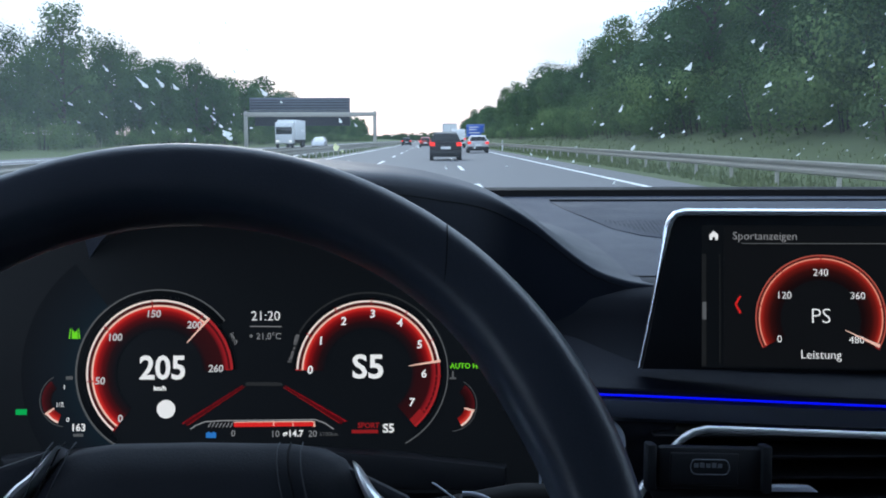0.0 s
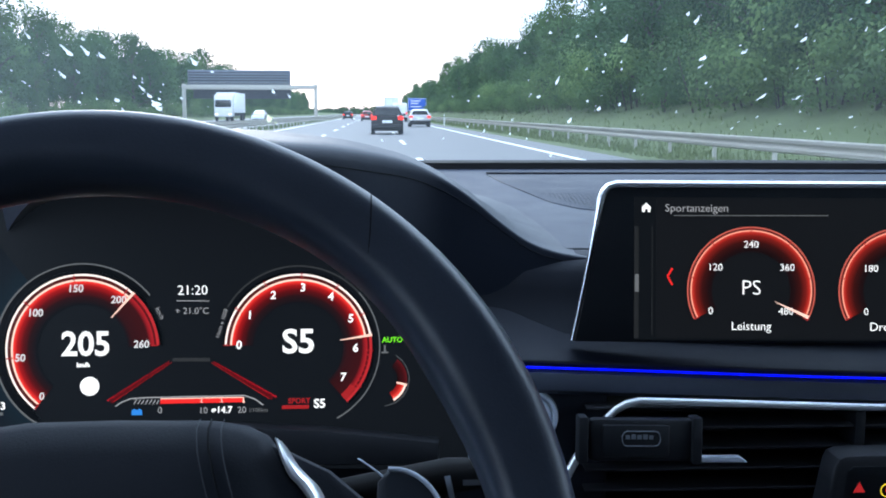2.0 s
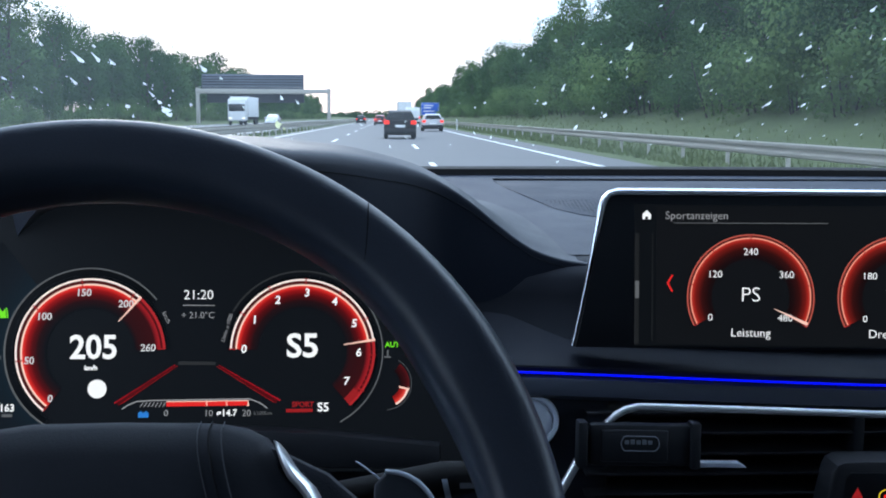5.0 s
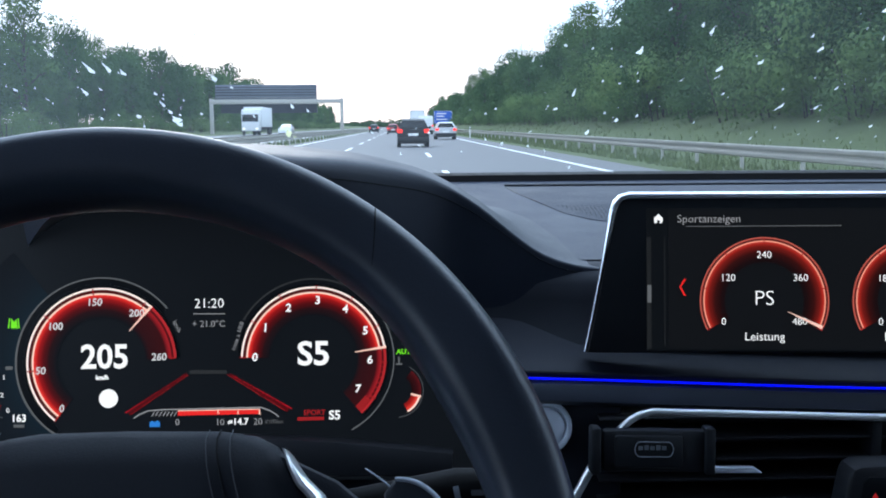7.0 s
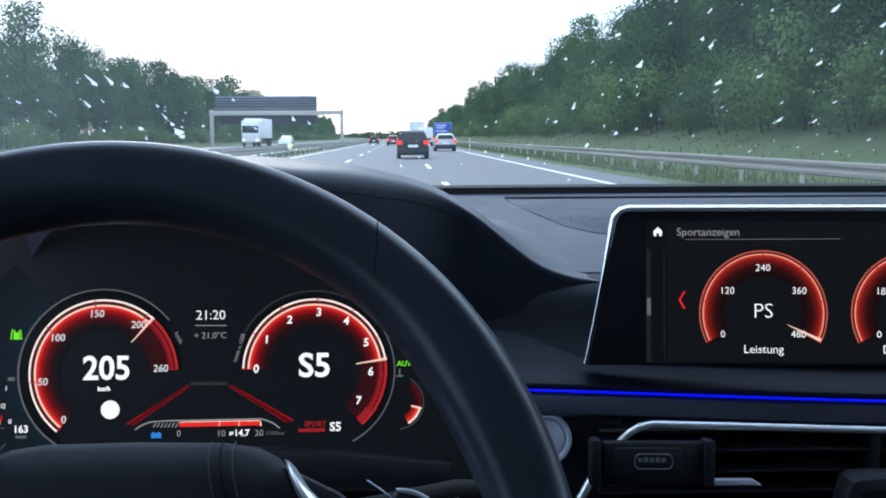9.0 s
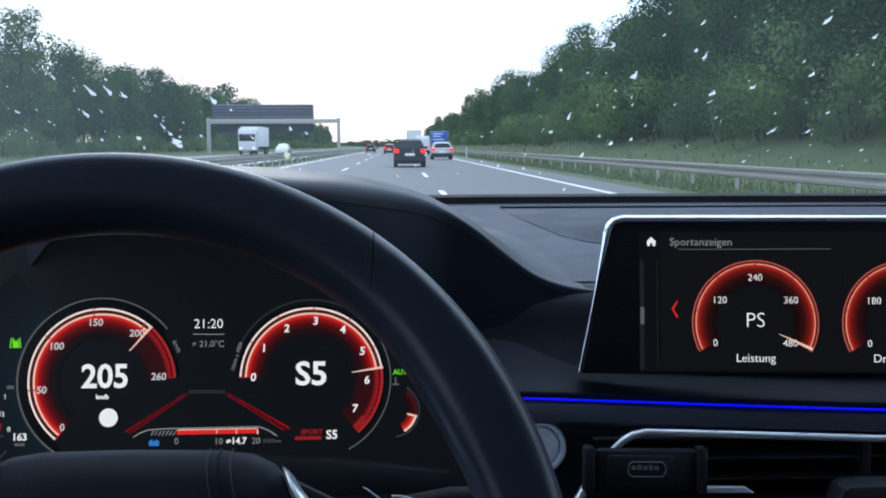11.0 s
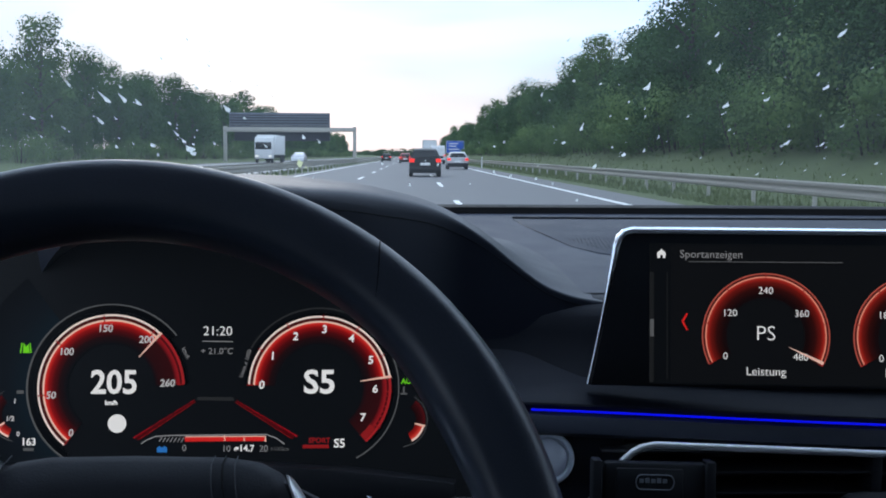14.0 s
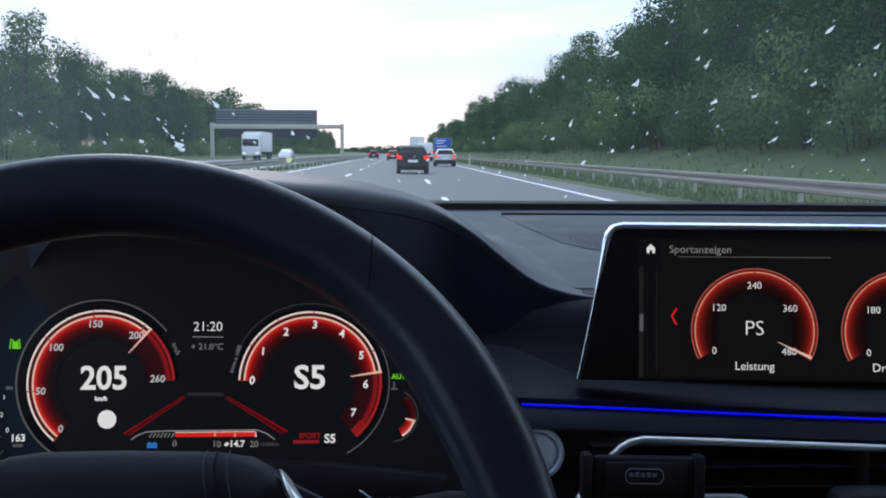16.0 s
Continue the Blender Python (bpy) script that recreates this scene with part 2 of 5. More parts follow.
HEADLINER = surface("grey_headliner_cloth", (0.27, 0.275, 0.29), 0.95, spec=0.1, scale=15, fine=800, bump=0.3)
CABIN = surface("grey_cabin_trim", (0.1, 0.1, 0.106), 0.8, scale=10, fine=500)
WHITE_LIT = glow("white_lit_print", (1.0, 1.0, 1.0), 0.95)
WARM_LIT = glow("pale_red_lit_line", (1.0, 0.62, 0.5), 0.95)
GREY_LIT = glow("grey_lit_print", (0.28, 0.28, 0.29), 1.0)
DIM_LIT = glow("dim_grey_lit_print", (0.11, 0.115, 0.12), 1.0)
RING_LIT = glow("grey_lit_ring", (0.1, 0.106, 0.112), 1.0)
RING_DIM = glow("faint_grey_lit_ring", (0.025, 0.027, 0.029), 1.0)
RING_MID = glow("grey_lit_line", (0.075, 0.08, 0.085), 1.0)
RED_LIT = glow("red_lit_print", (0.75, 0.02, 0.018), 1.0)
RED_DIM = glow("dim_red_lit_print", (0.3, 0.012, 0.014), 1.0)
RED_ROAD = glow("deep_red_lit_line", (0.36, 0.006, 0.014), 1.0)
PALE_LIT = glow("pale_lit_print", (0.62, 0.63, 0.64), 1.0)
ROAD_GLOW = glow("faint_red_lit_band", (0.075, 0.001, 0.003), 1.0)
GREEN_LIT = glow("green_lit_sign", (0.2, 0.85, 0.02), 0.9)
GREEN_DEEP = glow("deep_green_lit_sign", (0.01, 0.5, 0.1), 0.9)
BLUE_LIT = glow("blue_lit_sign", (0.03, 0.2, 0.6), 1.0)
YELLOW_LIT = glow("yellow_lit_ring", (0.8, 0.62, 0.03), 1.0)
AMBIENT = glow("blue_ambient_light", (0.003, 0.005, 1.0), 1.15)
HOLE = surface("speaker_hole", (0.009, 0.012, 0.018), 0.8, spec=0.3, scale=60)
WINDSCREEN = pane_glass("windscreen_glass")
SPLAT = dried("dried_insect_marks", (0.9, 0.93, 0.9))
SPLAT_YELLOW = dried("dried_yellow_mark", (0.85, 0.85, 0.5))

ASPHALT = surface("worn_asphalt", (0.118, 0.118, 0.122), 0.75, spec=0.4, scale=0.35, fine=18, vary=0.25, bump=0.3, dist=0.01)
ROAD_PAINT = surface("white_road_paint", (0.7, 0.7, 0.68), 0.6, scale=2, fine=30, vary=0.12)
GRASS = surface("mown_grass", (0.1, 0.125, 0.06), 0.9, spec=0.1, scale=0.35, fine=9, vary=0.4, bump=0.8, dist=0.1)
BLADE = foliage("grass_blades", (0.1, 0.135, 0.055), (0.17, 0.2, 0.1))
ZINC = surface("galvanised_steel", (0.42, 0.4, 0.36), 0.6, metal=0.2, scale=3, fine=60, vary=0.2)
BARK = surface("tree_bark", (0.05, 0.042, 0.034), 0.9, scale=3, fine=20, bump=0.8, dist=0.02)
LEAF = foliage("broad_leaves", (0.016, 0.044, 0.02), (0.085, 0.155, 0.06), 0.2)
LEAF_PALE = foliage("pale_broad_leaves", (0.03, 0.068, 0.028), (0.12, 0.195, 0.07), 0.2)
SHRUB = foliage("light_shrub_leaves", (0.05, 0.095, 0.038), (0.16, 0.24, 0.085), 0.25)
PAINT_DARK = surface("dark_car_paint", (0.01, 0.01, 0.012), 0.4, spec=0.3, scale=4, fine=300, coat=0.15, bump=0.02)
PAINT_SILVER = surface("silver_car_paint", (0.5, 0.51, 0.53), 0.3, metal=0.3, scale=4, fine=300, coat=0.6, bump=0.02)
PAINT_WHITE = surface("white_van_paint", (0.72, 0.73, 0.74), 0.35, scale=4, fine=300, coat=0.4, bump=0.02)
PAINT_RED = surface("red_car_paint", (0.42, 0.03, 0.025), 0.3, scale=4, fine=300, coat=0.6, bump=0.02)
TARP = surface("white_truck_tarpaulin", (0.7, 0.71, 0.72), 0.55, scale=0.8, fine=40, vary=0.12, bump=0.3, dist=0.01)
CAR_GLASS = surface("tinted_car_glass", (0.01, 0.011, 0.013), 0.08, spec=0.6, scale=4, bump=0.0)
TYRE = surface("tyre_rubber", (0.012, 0.012, 0.013), 0.85, scale=10, fine=150)
RIM = surface("alloy_rim", (0.4, 0.41, 0.43), 0.4, metal=0.8, scale=10)
UNDERBODY = surface("black_bumper_plastic", (0.016, 0.016, 0.018), 0.7, scale=6, fine=120)
TAIL_LAMP = glow("red_tail_lamp", (1.0, 0.035, 0.025), 2.0)
TAIL_DIM = glow("dim_red_tail_lamp", (0.6, 0.03, 0.02), 0.8)
HEAD_LAMP = glow("white_head_lamp", (1.0, 0.97, 0.9), 1.8)
PLATE = surface("plain_pale_plate", (0.86, 0.86, 0.84), 0.4, scale=20)
SIGN_BLUE = surface("blue_road_sign_sheet", (0.02, 0.1, 0.5), 0.45, scale=2, vary=0.08)
SIGN_WHITE = surface("white_sign_print", (0.8, 0.8, 0.8), 0.5, scale=5)
SIGN_BACK = surface("grey_aluminium_sign_back", (0.13, 0.145, 0.18), 0.55, metal=0.2, scale=1.5, fine=30)
SIGN_DARK = surface("dark_sign_box", (0.035, 0.037, 0.05), 0.6, scale=1.5, fine=30)


# ---------------------------------------------------------------- mesh helpers
def mesh_from(name, bm, material, smooth=True):
    bmesh.ops.recalc_face_normals(bm, faces=bm.faces[:])
    me = bpy.data.meshes.new(name)
    bm.to_mesh(me)
    bm.free()
    me.materials.append(material)
    for p in me.polygons:
        p.use_smooth = smooth
    if smooth:
        me.set_sharp_from_angle(angle=radians(35))
    return me


def part(name, bm, material, parent, label="", at=None, smooth=True):
    """One mesh part under a thing or a part. at: its origin in the parent's space."""
    ob = new(name, mesh_from(name, bm, material, smooth))
    ob.parent = parent
    if at is not None:
        ob.location = at
    if label:
        tagged(ob, label)
    return ob


def thing(name, label, category, group="", kind="", m=None):
    ob = new(name)
    ob.empty_display_size = 0.05
    if m is not None:
        ob.matrix_world = m
    return tagged(ob, label, category, group, kind)


def solid(name, bm, material, label, category="", group="", kind="", m=None, smooth=True):
    ob = new(name, mesh_from(name, bm, material, smooth))
    if m is not None:
        ob.matrix_world = m
    return tagged(ob, label, category, group, kind)


def box(bm, x0, x1, y0, y1, z0, z1, bevel=0.0, seg=2):
    vs = bmesh.ops.create_cube(bm, size=1.0)["verts"]
    for v in vs:
        v.co = Vector((x0 + (v.co.x + 0.5) * (x1 - x0), y0 + (v.co.y + 0.5) * (y1 - y0), z0 + (v.co.z + 0.5) * (z1 - z0)))
    if bevel:
        es = list({e for v in vs for e in v.link_edges})
        bmesh.ops.bevel(bm, geom=es, offset=bevel, segments=seg, affect="EDGES", profile=0.5)
    return bm


def boxes(*args, bevel=0.0):
    bm = bmesh.new()
    for a in args:
        box(bm, *a, bevel=bevel)
    return bm


def loft(rows, closed=False, cap=False):
    """A skin over rows of points, each row as long as the next. closed: the rows are rings."""
    bm = bmesh.new()
    vs = [[bm.verts.new(p) for p in row] for row in rows]
    n = len(rows[0])
    for a, b in zip(vs, vs[1:]):
        for k in range(n if closed else n - 1):
            bm.faces.new((a[k], a[(k + 1) % n], b[(k + 1) % n], b[k]))
    if cap:
        bm.faces.new(vs[0])
        bm.faces.new(vs[-1])
    return bm


def tube(points, radius, seg=10, closed=False, flat=1.0):
    """A round bar along points. radius: one number, or one for each point. flat: its height as a share of its width."""
    pts = [Vector(p) for p in points]
    n = len(pts)
    rad = radius if isinstance(radius, (list, tuple)) else [radius] * n
    rows, up = [], Vector((0, 0, 1))
    for k, p in enumerate(pts):
        a, b = (pts[k - 1], pts[(k + 1) % n]) if closed else (pts[max(0, k - 1)], pts[min(n - 1, k + 1)])
        d = (b - a).normalized()
        side = d.cross(up)
        side = side.normalized() if side.length > 1e-4 else Vector((1, 0, 0))
        top = side.cross(d)
        rows.append([p + rad[k] * (math.cos(w) * side + flat * math.sin(w) * top) for w in (2 * math.pi * s / seg for s in range(seg))])
    if closed:
        rows.append(rows[0])
        bm = loft(rows, closed=True)
        bmesh.ops.remove_doubles(bm, verts=bm.verts[:], dist=1e-6)
        return bm
    return loft(rows, closed=True, cap=True)


def slab(outline, z0, z1, bevel=0.0):
    """A flat plate with that outline (x, y), from z0 to z1."""
    bm = bmesh.new()
    f = bm.faces.new([bm.verts.new((x, y, z0)) for x, y in outline])
    r = bmesh.ops.extrude_face_region(bm, geom=[f])
    for v in r["geom"]:
        if isinstance(v, bmesh.types.BMVert):
            v.co.z = z1
    if bevel:
        es = [e for e in bm.edges if all(abs(v.co.z - z1) < 1e-7 for v in e.verts)]
        bmesh.ops.bevel(bm, geom=es, offset=bevel, segments=2, affect="EDGES", profile=0.5)
    return bm


def arc(r0, r1, a0, a1, z=0.0, thick=0.0003, n=48, cx=0.0, cy=0.0):
    """A band of a ring between two radii and two angles in degrees, lying in the plate's plane."""
    rows = []
    for k in range(n + 1):
        a = radians(a0 + (a1 - a0) * k / n)
        c, s = math.cos(a), math.sin(a)
        rows.append([(cx + r0 * c, cy + r0 * s, z), (cx + r1 * c, cy + r1 * s, z), (cx + r1 * c, cy + r1 * s, z + thick), (cx + r0 * c, cy + r0 * s, z + thick)])
    return loft(rows, closed=True, cap=True)


def bar(x0, y0, x1, y1, w0, w1=None, z=0.0, thick=0.0003):
    """A straight stroke in the plate's plane that may taper."""
    w1 = w0 if w1 is None else w1
    d = Vector((x1 - x0, y1 - y0)).normalized()
    s = Vector((-d.y, d.x)) / 2
    return slab([(x0 + s.x * w0, y0 + s.y * w0), (x0 - s.x * w0, y0 - s.y * w0), (x1 - s.x * w1, y1 - s.y * w1), (x1 + s.x * w1, y1 + s.y * w1)], z, z + thick)


def lathe(profile, seg=32):
    """A turned body about the z axis from (radius, z) pairs."""
    return loft([[(r * math.cos(2 * math.pi * k / seg), r * math.sin(2 * math.pi * k / seg), z) for k in range(seg)] for r, z in profile], closed=True, cap=True)


def words(name, text, size, x, y, z, material, parent, label="", bold=0.0, tilt=0.0, slant=0.0, squeeze=1.0):
    """Lettering in the built-in font, centred on x, y of the plate."""
    cu = bpy.data.curves.new(name, "FONT")
    cu.body, cu.size, cu.align_x, cu.align_y = text, size, "CENTER", "CENTER"
    cu.offset, cu.shear, cu.extrude, cu.resolution_u = bold, slant, 0.0001, 3
    tmp = new(name, cu)
    deps = bpy.context.evaluated_depsgraph_get()
    me = bpy.data.meshes.new_from_object(tmp.evaluated_get(deps))
    bpy.data.objects.remove(tmp)
    me.materials.clear()
    me.materials.append(material)
    ob = new(name, me)
    ob.parent = parent
    ob.matrix_basis = pose(x, y, z, 0, 0, tilt) @ Matrix.Diagonal((squeeze, 1, 1, 1))
    if label:
        tagged(ob, label)
    return ob


def spread(table, u):
    """Smooth reading of a table of (u, value) pairs, by a curve that runs through them all."""
    if u >= table[-1][0]:
        return table[-1][1]
    k = max(j for j in range(len(table) - 1) if table[j][0] <= u)

    def slope(j):
        i, o = max(0, j - 1), min(len(table) - 1, j + 1)
        return 0.0 if j == 0 else (table[o][1] - table[i][1]) / (table[o][0] - table[i][0])

    (u0, v0), (u1, v1) = table[k], table[k + 1]
    w, f = u1 - u0, (u - u0) / (u1 - u0)
    return v0 * (1 + 2 * f) * (1 - f) ** 2 + slope(k) * w * f * (1 - f) ** 2 + v1 * f * f * (3 - 2 * f) + slope(k + 1) * w * f * f * (f - 1)


def flowing(points, n=4):
    """A smooth curve through points, with n steps between each two."""
    p = [Vector(q) for q in points]
    out = []
    for k in range(len(p) - 1):
        a, b, c, d = p[max(0, k - 1)], p[k], p[k + 1], p[min(len(p) - 1, k + 2)]
        for j in range(n):
            f = j / n
            out.append(0.5 * (2 * b + (c - a) * f + (2 * a - 5 * b + 4 * c - d) * f * f + (3 * b - a - 3 * c + d) * f ** 3))
    return [tuple(q) for q in out + [p[-1]]]


# ---------------------------------------------------------------- cabin shell
def cabin():
    """The plain shell of the car round the driver, unseen and built to shape the cabin's light: roof lining, doors with
    their window openings, back wall and floor.
    """
    roof = bmesh.new()
    rows = []
    for k in range(9):
        y = 0.50 - k * 0.265
        rows.append([(0.25 + 0.8 * s, y, 1.485 + 0.03 * (1 - s * s) - 0.006 * max(0, k - 3)) for s in (-1, -0.6, -0.2, 0.2, 0.6, 1)])
    roof = loft(rows)
    bmesh.ops.solidify(roof, geom=roof.faces[:], thickness=-0.03)
    solid("ceiling", roof, HEADLINER, "grey cloth roof lining of the car", "ceiling", kind="structure")
    for name, x, s in (("wall_driver_door", -0.56, -1), ("wall_passenger_door", 1.06, 1)):
        w = boxes((x - 0.03, x + 0.03, -1.6, 1.3, 0.25, 1.02), (x - 0.03, x + 0.03, -1.6, -0.22, 1.02, 1.46), (x - 0.03, x + 0.03, -1.6, 0.5, 1.40, 1.48), bevel=0.012)
        solid(name, w, CABIN, "dark grey door trim with an open window frame above", "wall", kind="structure")
        p = tube([(x, 0.47, 1.46), (x - 0.005 * s, 0.8, 1.28), (x - 0.005 * s, 1.12, 1.1), (x, 1.28, 1.0)], 0.032, 10)
        solid("trim_pillar", p, CABIN, "dark slanting windscreen pillar between door and dashboard", "trim", kind="structure")
    # closed wall without a rear window, added to block light from behind
    solid("wall_rear", boxes((-0.56, 1.06, -1.66, -1.6, 0.25, 1.48), bevel=0.01), CABIN, "plain unseen wall that keeps out light from behind", "wall", kind="structure")
    solid("floor", boxes((-0.56, 1.06, -1.6, 1.3, 0.22, 0.25), (-0.56, 1.06, 1.24, 1.3, 0.25, 0.98)), CABIN, "dark grey carpeted floor of the car", "floor", kind="structure")


# ---------------------------------------------------------------- dashboard
MID = -0.137          # the middle of the driver's place
HOOD = [(0, 1.1376), (0.03, 1.1368), (0.066, 1.1336), (0.095, 1.13), (0.124, 1.1232), (0.144, 1.1168), (0.163, 1.107), (0.183, 1.0937), (0.2025, 1.0775), (0.2225, 1.063), (0.2425, 1.0552), (0.261, 1.0518), (0.28, 1.0495), (0.30, 1.0475)]

FACE_FOOT = [(0, 1.108), (0.09, 1.096), (0.12, 1.07), (0.145, 1.035), (0.165, 1.015), (0.19, 1.005), (0.30, 1.0)]


def dash_z(y):
    return 1.053 + (y - 0.72) * 0.0654


def ease(a, b, v):
    f = min(1.0, max(0.0, (v - a) / (b - a)))
    return f * f * (3 - 2 * f)


def dashboard():
    th = thing("dashboard", "dark blue-black grained dashboard with a raised instrument hood", "dashboard")

    def back(x):
        """The fascia turns away into the instrument niche."""
        return 0.06 * (1 - ease(-0.03, 0.04, x))

    # upper skin, from the windscreen to the rolled front edge
    xs = [-0.53 + 0.04 * k for k in range(40)]
    rows = [[(x, 1.235 - 0.09 * ((x - 0.25) / 0.8) ** 2, dash_z(1.235) - 0.002) for x in xs]]
    for y in (1.15, 1.05, 0.95, 0.85, 0.78, 0.74):
        rows.append([(x, y, dash_z(y)) for x in xs])
    for y, z in ((0.745, 1.0538), (0.722, 1.0525), (0.712, 1.0485), (0.706, 1.041), (0.704, 1.03), (0.700, 1.015), (0.690, 1.002)):
        rows.append([(x, y + back(x) + 0.016 * (1 - ease(0.05, 0.14, x)), z) for x in [-0.53 + 0.01 * k for k in range(157)]])
    part("upper_skin", loft(rows[:7]), DASH_TOP, th, "dark grey-blue soft grained upper skin")
    part("front_edge", loft(rows[7:]), DASH_DARK, th, "black rolled front edge")
    # hood over the instruments
    us = [-0.30 + 0.0075 * k for k in range(81)]
    rows = []
    for y in (1.10, 1.06, 1.02, 0.98, 0.94, 0.90, 0.86, 0.82, 0.79, 0.76, 0.74, 0.72):
        s = 1 - ease(0.73, 1.1, y)
        rows.append([(MID + u, y, dash_z(y) - 0.003 + (spread(HOOD, abs(u)) - 1.050) * s) for u in us])

    def lip(u, f, dz):
        """A point of the rolled lip: f is how far it reaches towards the driver, dz how deep it lies."""
        reach = 0.004 + 0.081 * (1 - ease(0.05, 0.17, abs(u)))
        return MID + u, 0.72 - reach * f, spread(HOOD, abs(u)) - dz * (1 - 0.6 * ease(0.1, 0.22, abs(u)))

    for f, dz in ((0.25, 0.0001), (0.5, 0.0004), (0.7, 0.0009), (0.84, 0.0018), (0.93, 0.0034), (0.98, 0.0058), (1.0, 0.0092), (1.0, 0.0135)):
        rows.append([lip(u, f, dz) for u in us])
    # the face under the lip: shallow over the display, and down to the fascia beside it
    low = rows[-1]
    for g in (0.25, 0.5, 0.75, 1.0):
        rows.append([(x, y + 0.003 * g, z + (spread(FACE_FOOT, abs(x - MID)) - z) * g) for x, y, z in low])
    # lining in the paled colour, which lifts the shade under the hood
    lining = [rows[-1]] + [[(x, y + (0.735 - y) * g, z - 0.008 * g) for x, y, z in rows[-1]] for g in (0.1, 0.4, 0.7, 1.0)]
    part("hood_lining", loft(lining), NICHE, th, "lining under the hood, paled to lift its shade")
    part("instrument_hood", loft(rows), HOOD_SKIN, th, "black leather-like hood over the instruments")
    # stitched crease just under the hood's lip
    part("hood_seam", tube([lip(u, 1.0, 0.0135) for u in us[6:-6]], 0.0004, 6), LEATHER_SEAM, th)
    # back wall of the instrument niche
    rows = [[(MID + u, 0.737, min(z, spread(HOOD, abs(u)) - 0.03)) for u in us[8:-8]] for z in (2.0, 1.02, 0.9)]
    part("niche_back", loft(rows), NICHE, th)
    # front fascia below the edge, with the trim under the light strip
    xr = [0.02 + 0.01 * k for k in range(12)] + [0.14 + 0.03 * k for k in range(31)]

    def fall(x):
        """How far the light strip sinks towards the middle of the car."""
        return 0.9892 - 0.0148 * ease(-0.06, 0.42, x)

    rows = [[(x, y + back(x), fall(x) + z) for x in xr] for y, z in ((0.716, 0.03), (0.704, 0.0225), (0.688, 0.0135), (0.671, 0.0075), (0.6665, 0.0045), (0.666, 0.003))]
    part("fascia", loft(rows), FASCIA_SKIN, th, "black grained fascia")
    rows = [[(x, y + back(x), fall(x) + z) for x in xr] for y, z in ((0.668, -0.002), (0.663, -0.003), (0.660, -0.0075), (0.6595, -0.0135), (0.664, -0.017))]
    part("trim_strip", loft(rows), TRIM_GLOSS, th, "dark satin trim under the light strip")
    rows = [[(x, 0.669 + back(x), fall(x) + z) for x in xr] for z in (0.006, -0.004)]
    part("strip_channel", loft(rows), BLACK_PLASTIC, th)
    strip = [(x, 0.665, fall(x)) for x in [0.072 + 0.02 * k for k in range(48)]]
    part("light_strip", tube(strip, 0.0008, 8), AMBIENT, th, "glowing blue ambient light strip")
    # lower fascia left of the vent, and the plain dark lower dash
    for b in ((0.03, 0.135, 0.668, 0.72, 0.86, 0.977), (-0.4, 0.03, 0.70, 0.74, 0.80, 0.94), (0.5, 1.04, 0.668, 0.72, 0.70, 0.977), (0.135, 0.5, 0.668, 0.72, 0.70, 0.885)):
        part("lower_panel", boxes(b, bevel=0.004), DASH_DARK, th)
    # centre loudspeaker panel let into the upper skin
    out = [(0.0985, 1.16), (0.107, 1.10), (0.1207, 1.037), (0.1375, 0.958), (0.1566, 0.92), (0.175, 0.905), (0.25, 0.893), (0.45, 0.893), (0.51, 0.92), (0.55, 1.0), (0.57, 1.16)]
    bm = slab([(x, y) for x, y in out], 0, 0.0022, 0.0012)
    pan = part("speaker_panel", bm, PANEL_SKIN, th, "slightly raised loudspeaker panel in the upper skin")
    pan.matrix_basis = pose(0, 0.0021, 1.0048, math.degrees(math.atan(0.0654)), 0, 0)
    bm = bmesh.new()
    for k in range(24):
        y = 0.912 + 0.0042 * k
        for j in range(46):
            x = 0.172 + 0.0038 * j - 0.0016 * k + 0.0019 * (k % 2)
            box(bm, x, x + 0.0014, y, y + 0.0014, 0.0021, 0.0023)
    part("speaker_grille", bm, HOLE, pan, smooth=False)
    # narrow defroster slot
    part("defroster_slot", boxes((0.099, 0.57, 1.163, 1.176, dash_z(1.17) + 0.0002, dash_z(1.17) + 0.0022), bevel=0.0008), HOLE, th)
    return th


def cowl():
    """The black band at the foot of the windscreen."""
    rows = []
    for dy, z in ((-0.012, dash_z(1.2) + 0.0), (-0.012, 1.0925), (0.006, 1.0945), (0.03, 1.094), (0.035, 1.08)):
        rows.append([(x, 1.245 + dy - 0.09 * ((x - 0.25) / 0.8) ** 2, z - 0.0005) for x in [-0.53 + 0.04 * k for k in range(40)]])
    solid("trim_cowl", loft(rows), RUBBER, "black band along the foot of the windscreen", "trim", kind="structure")


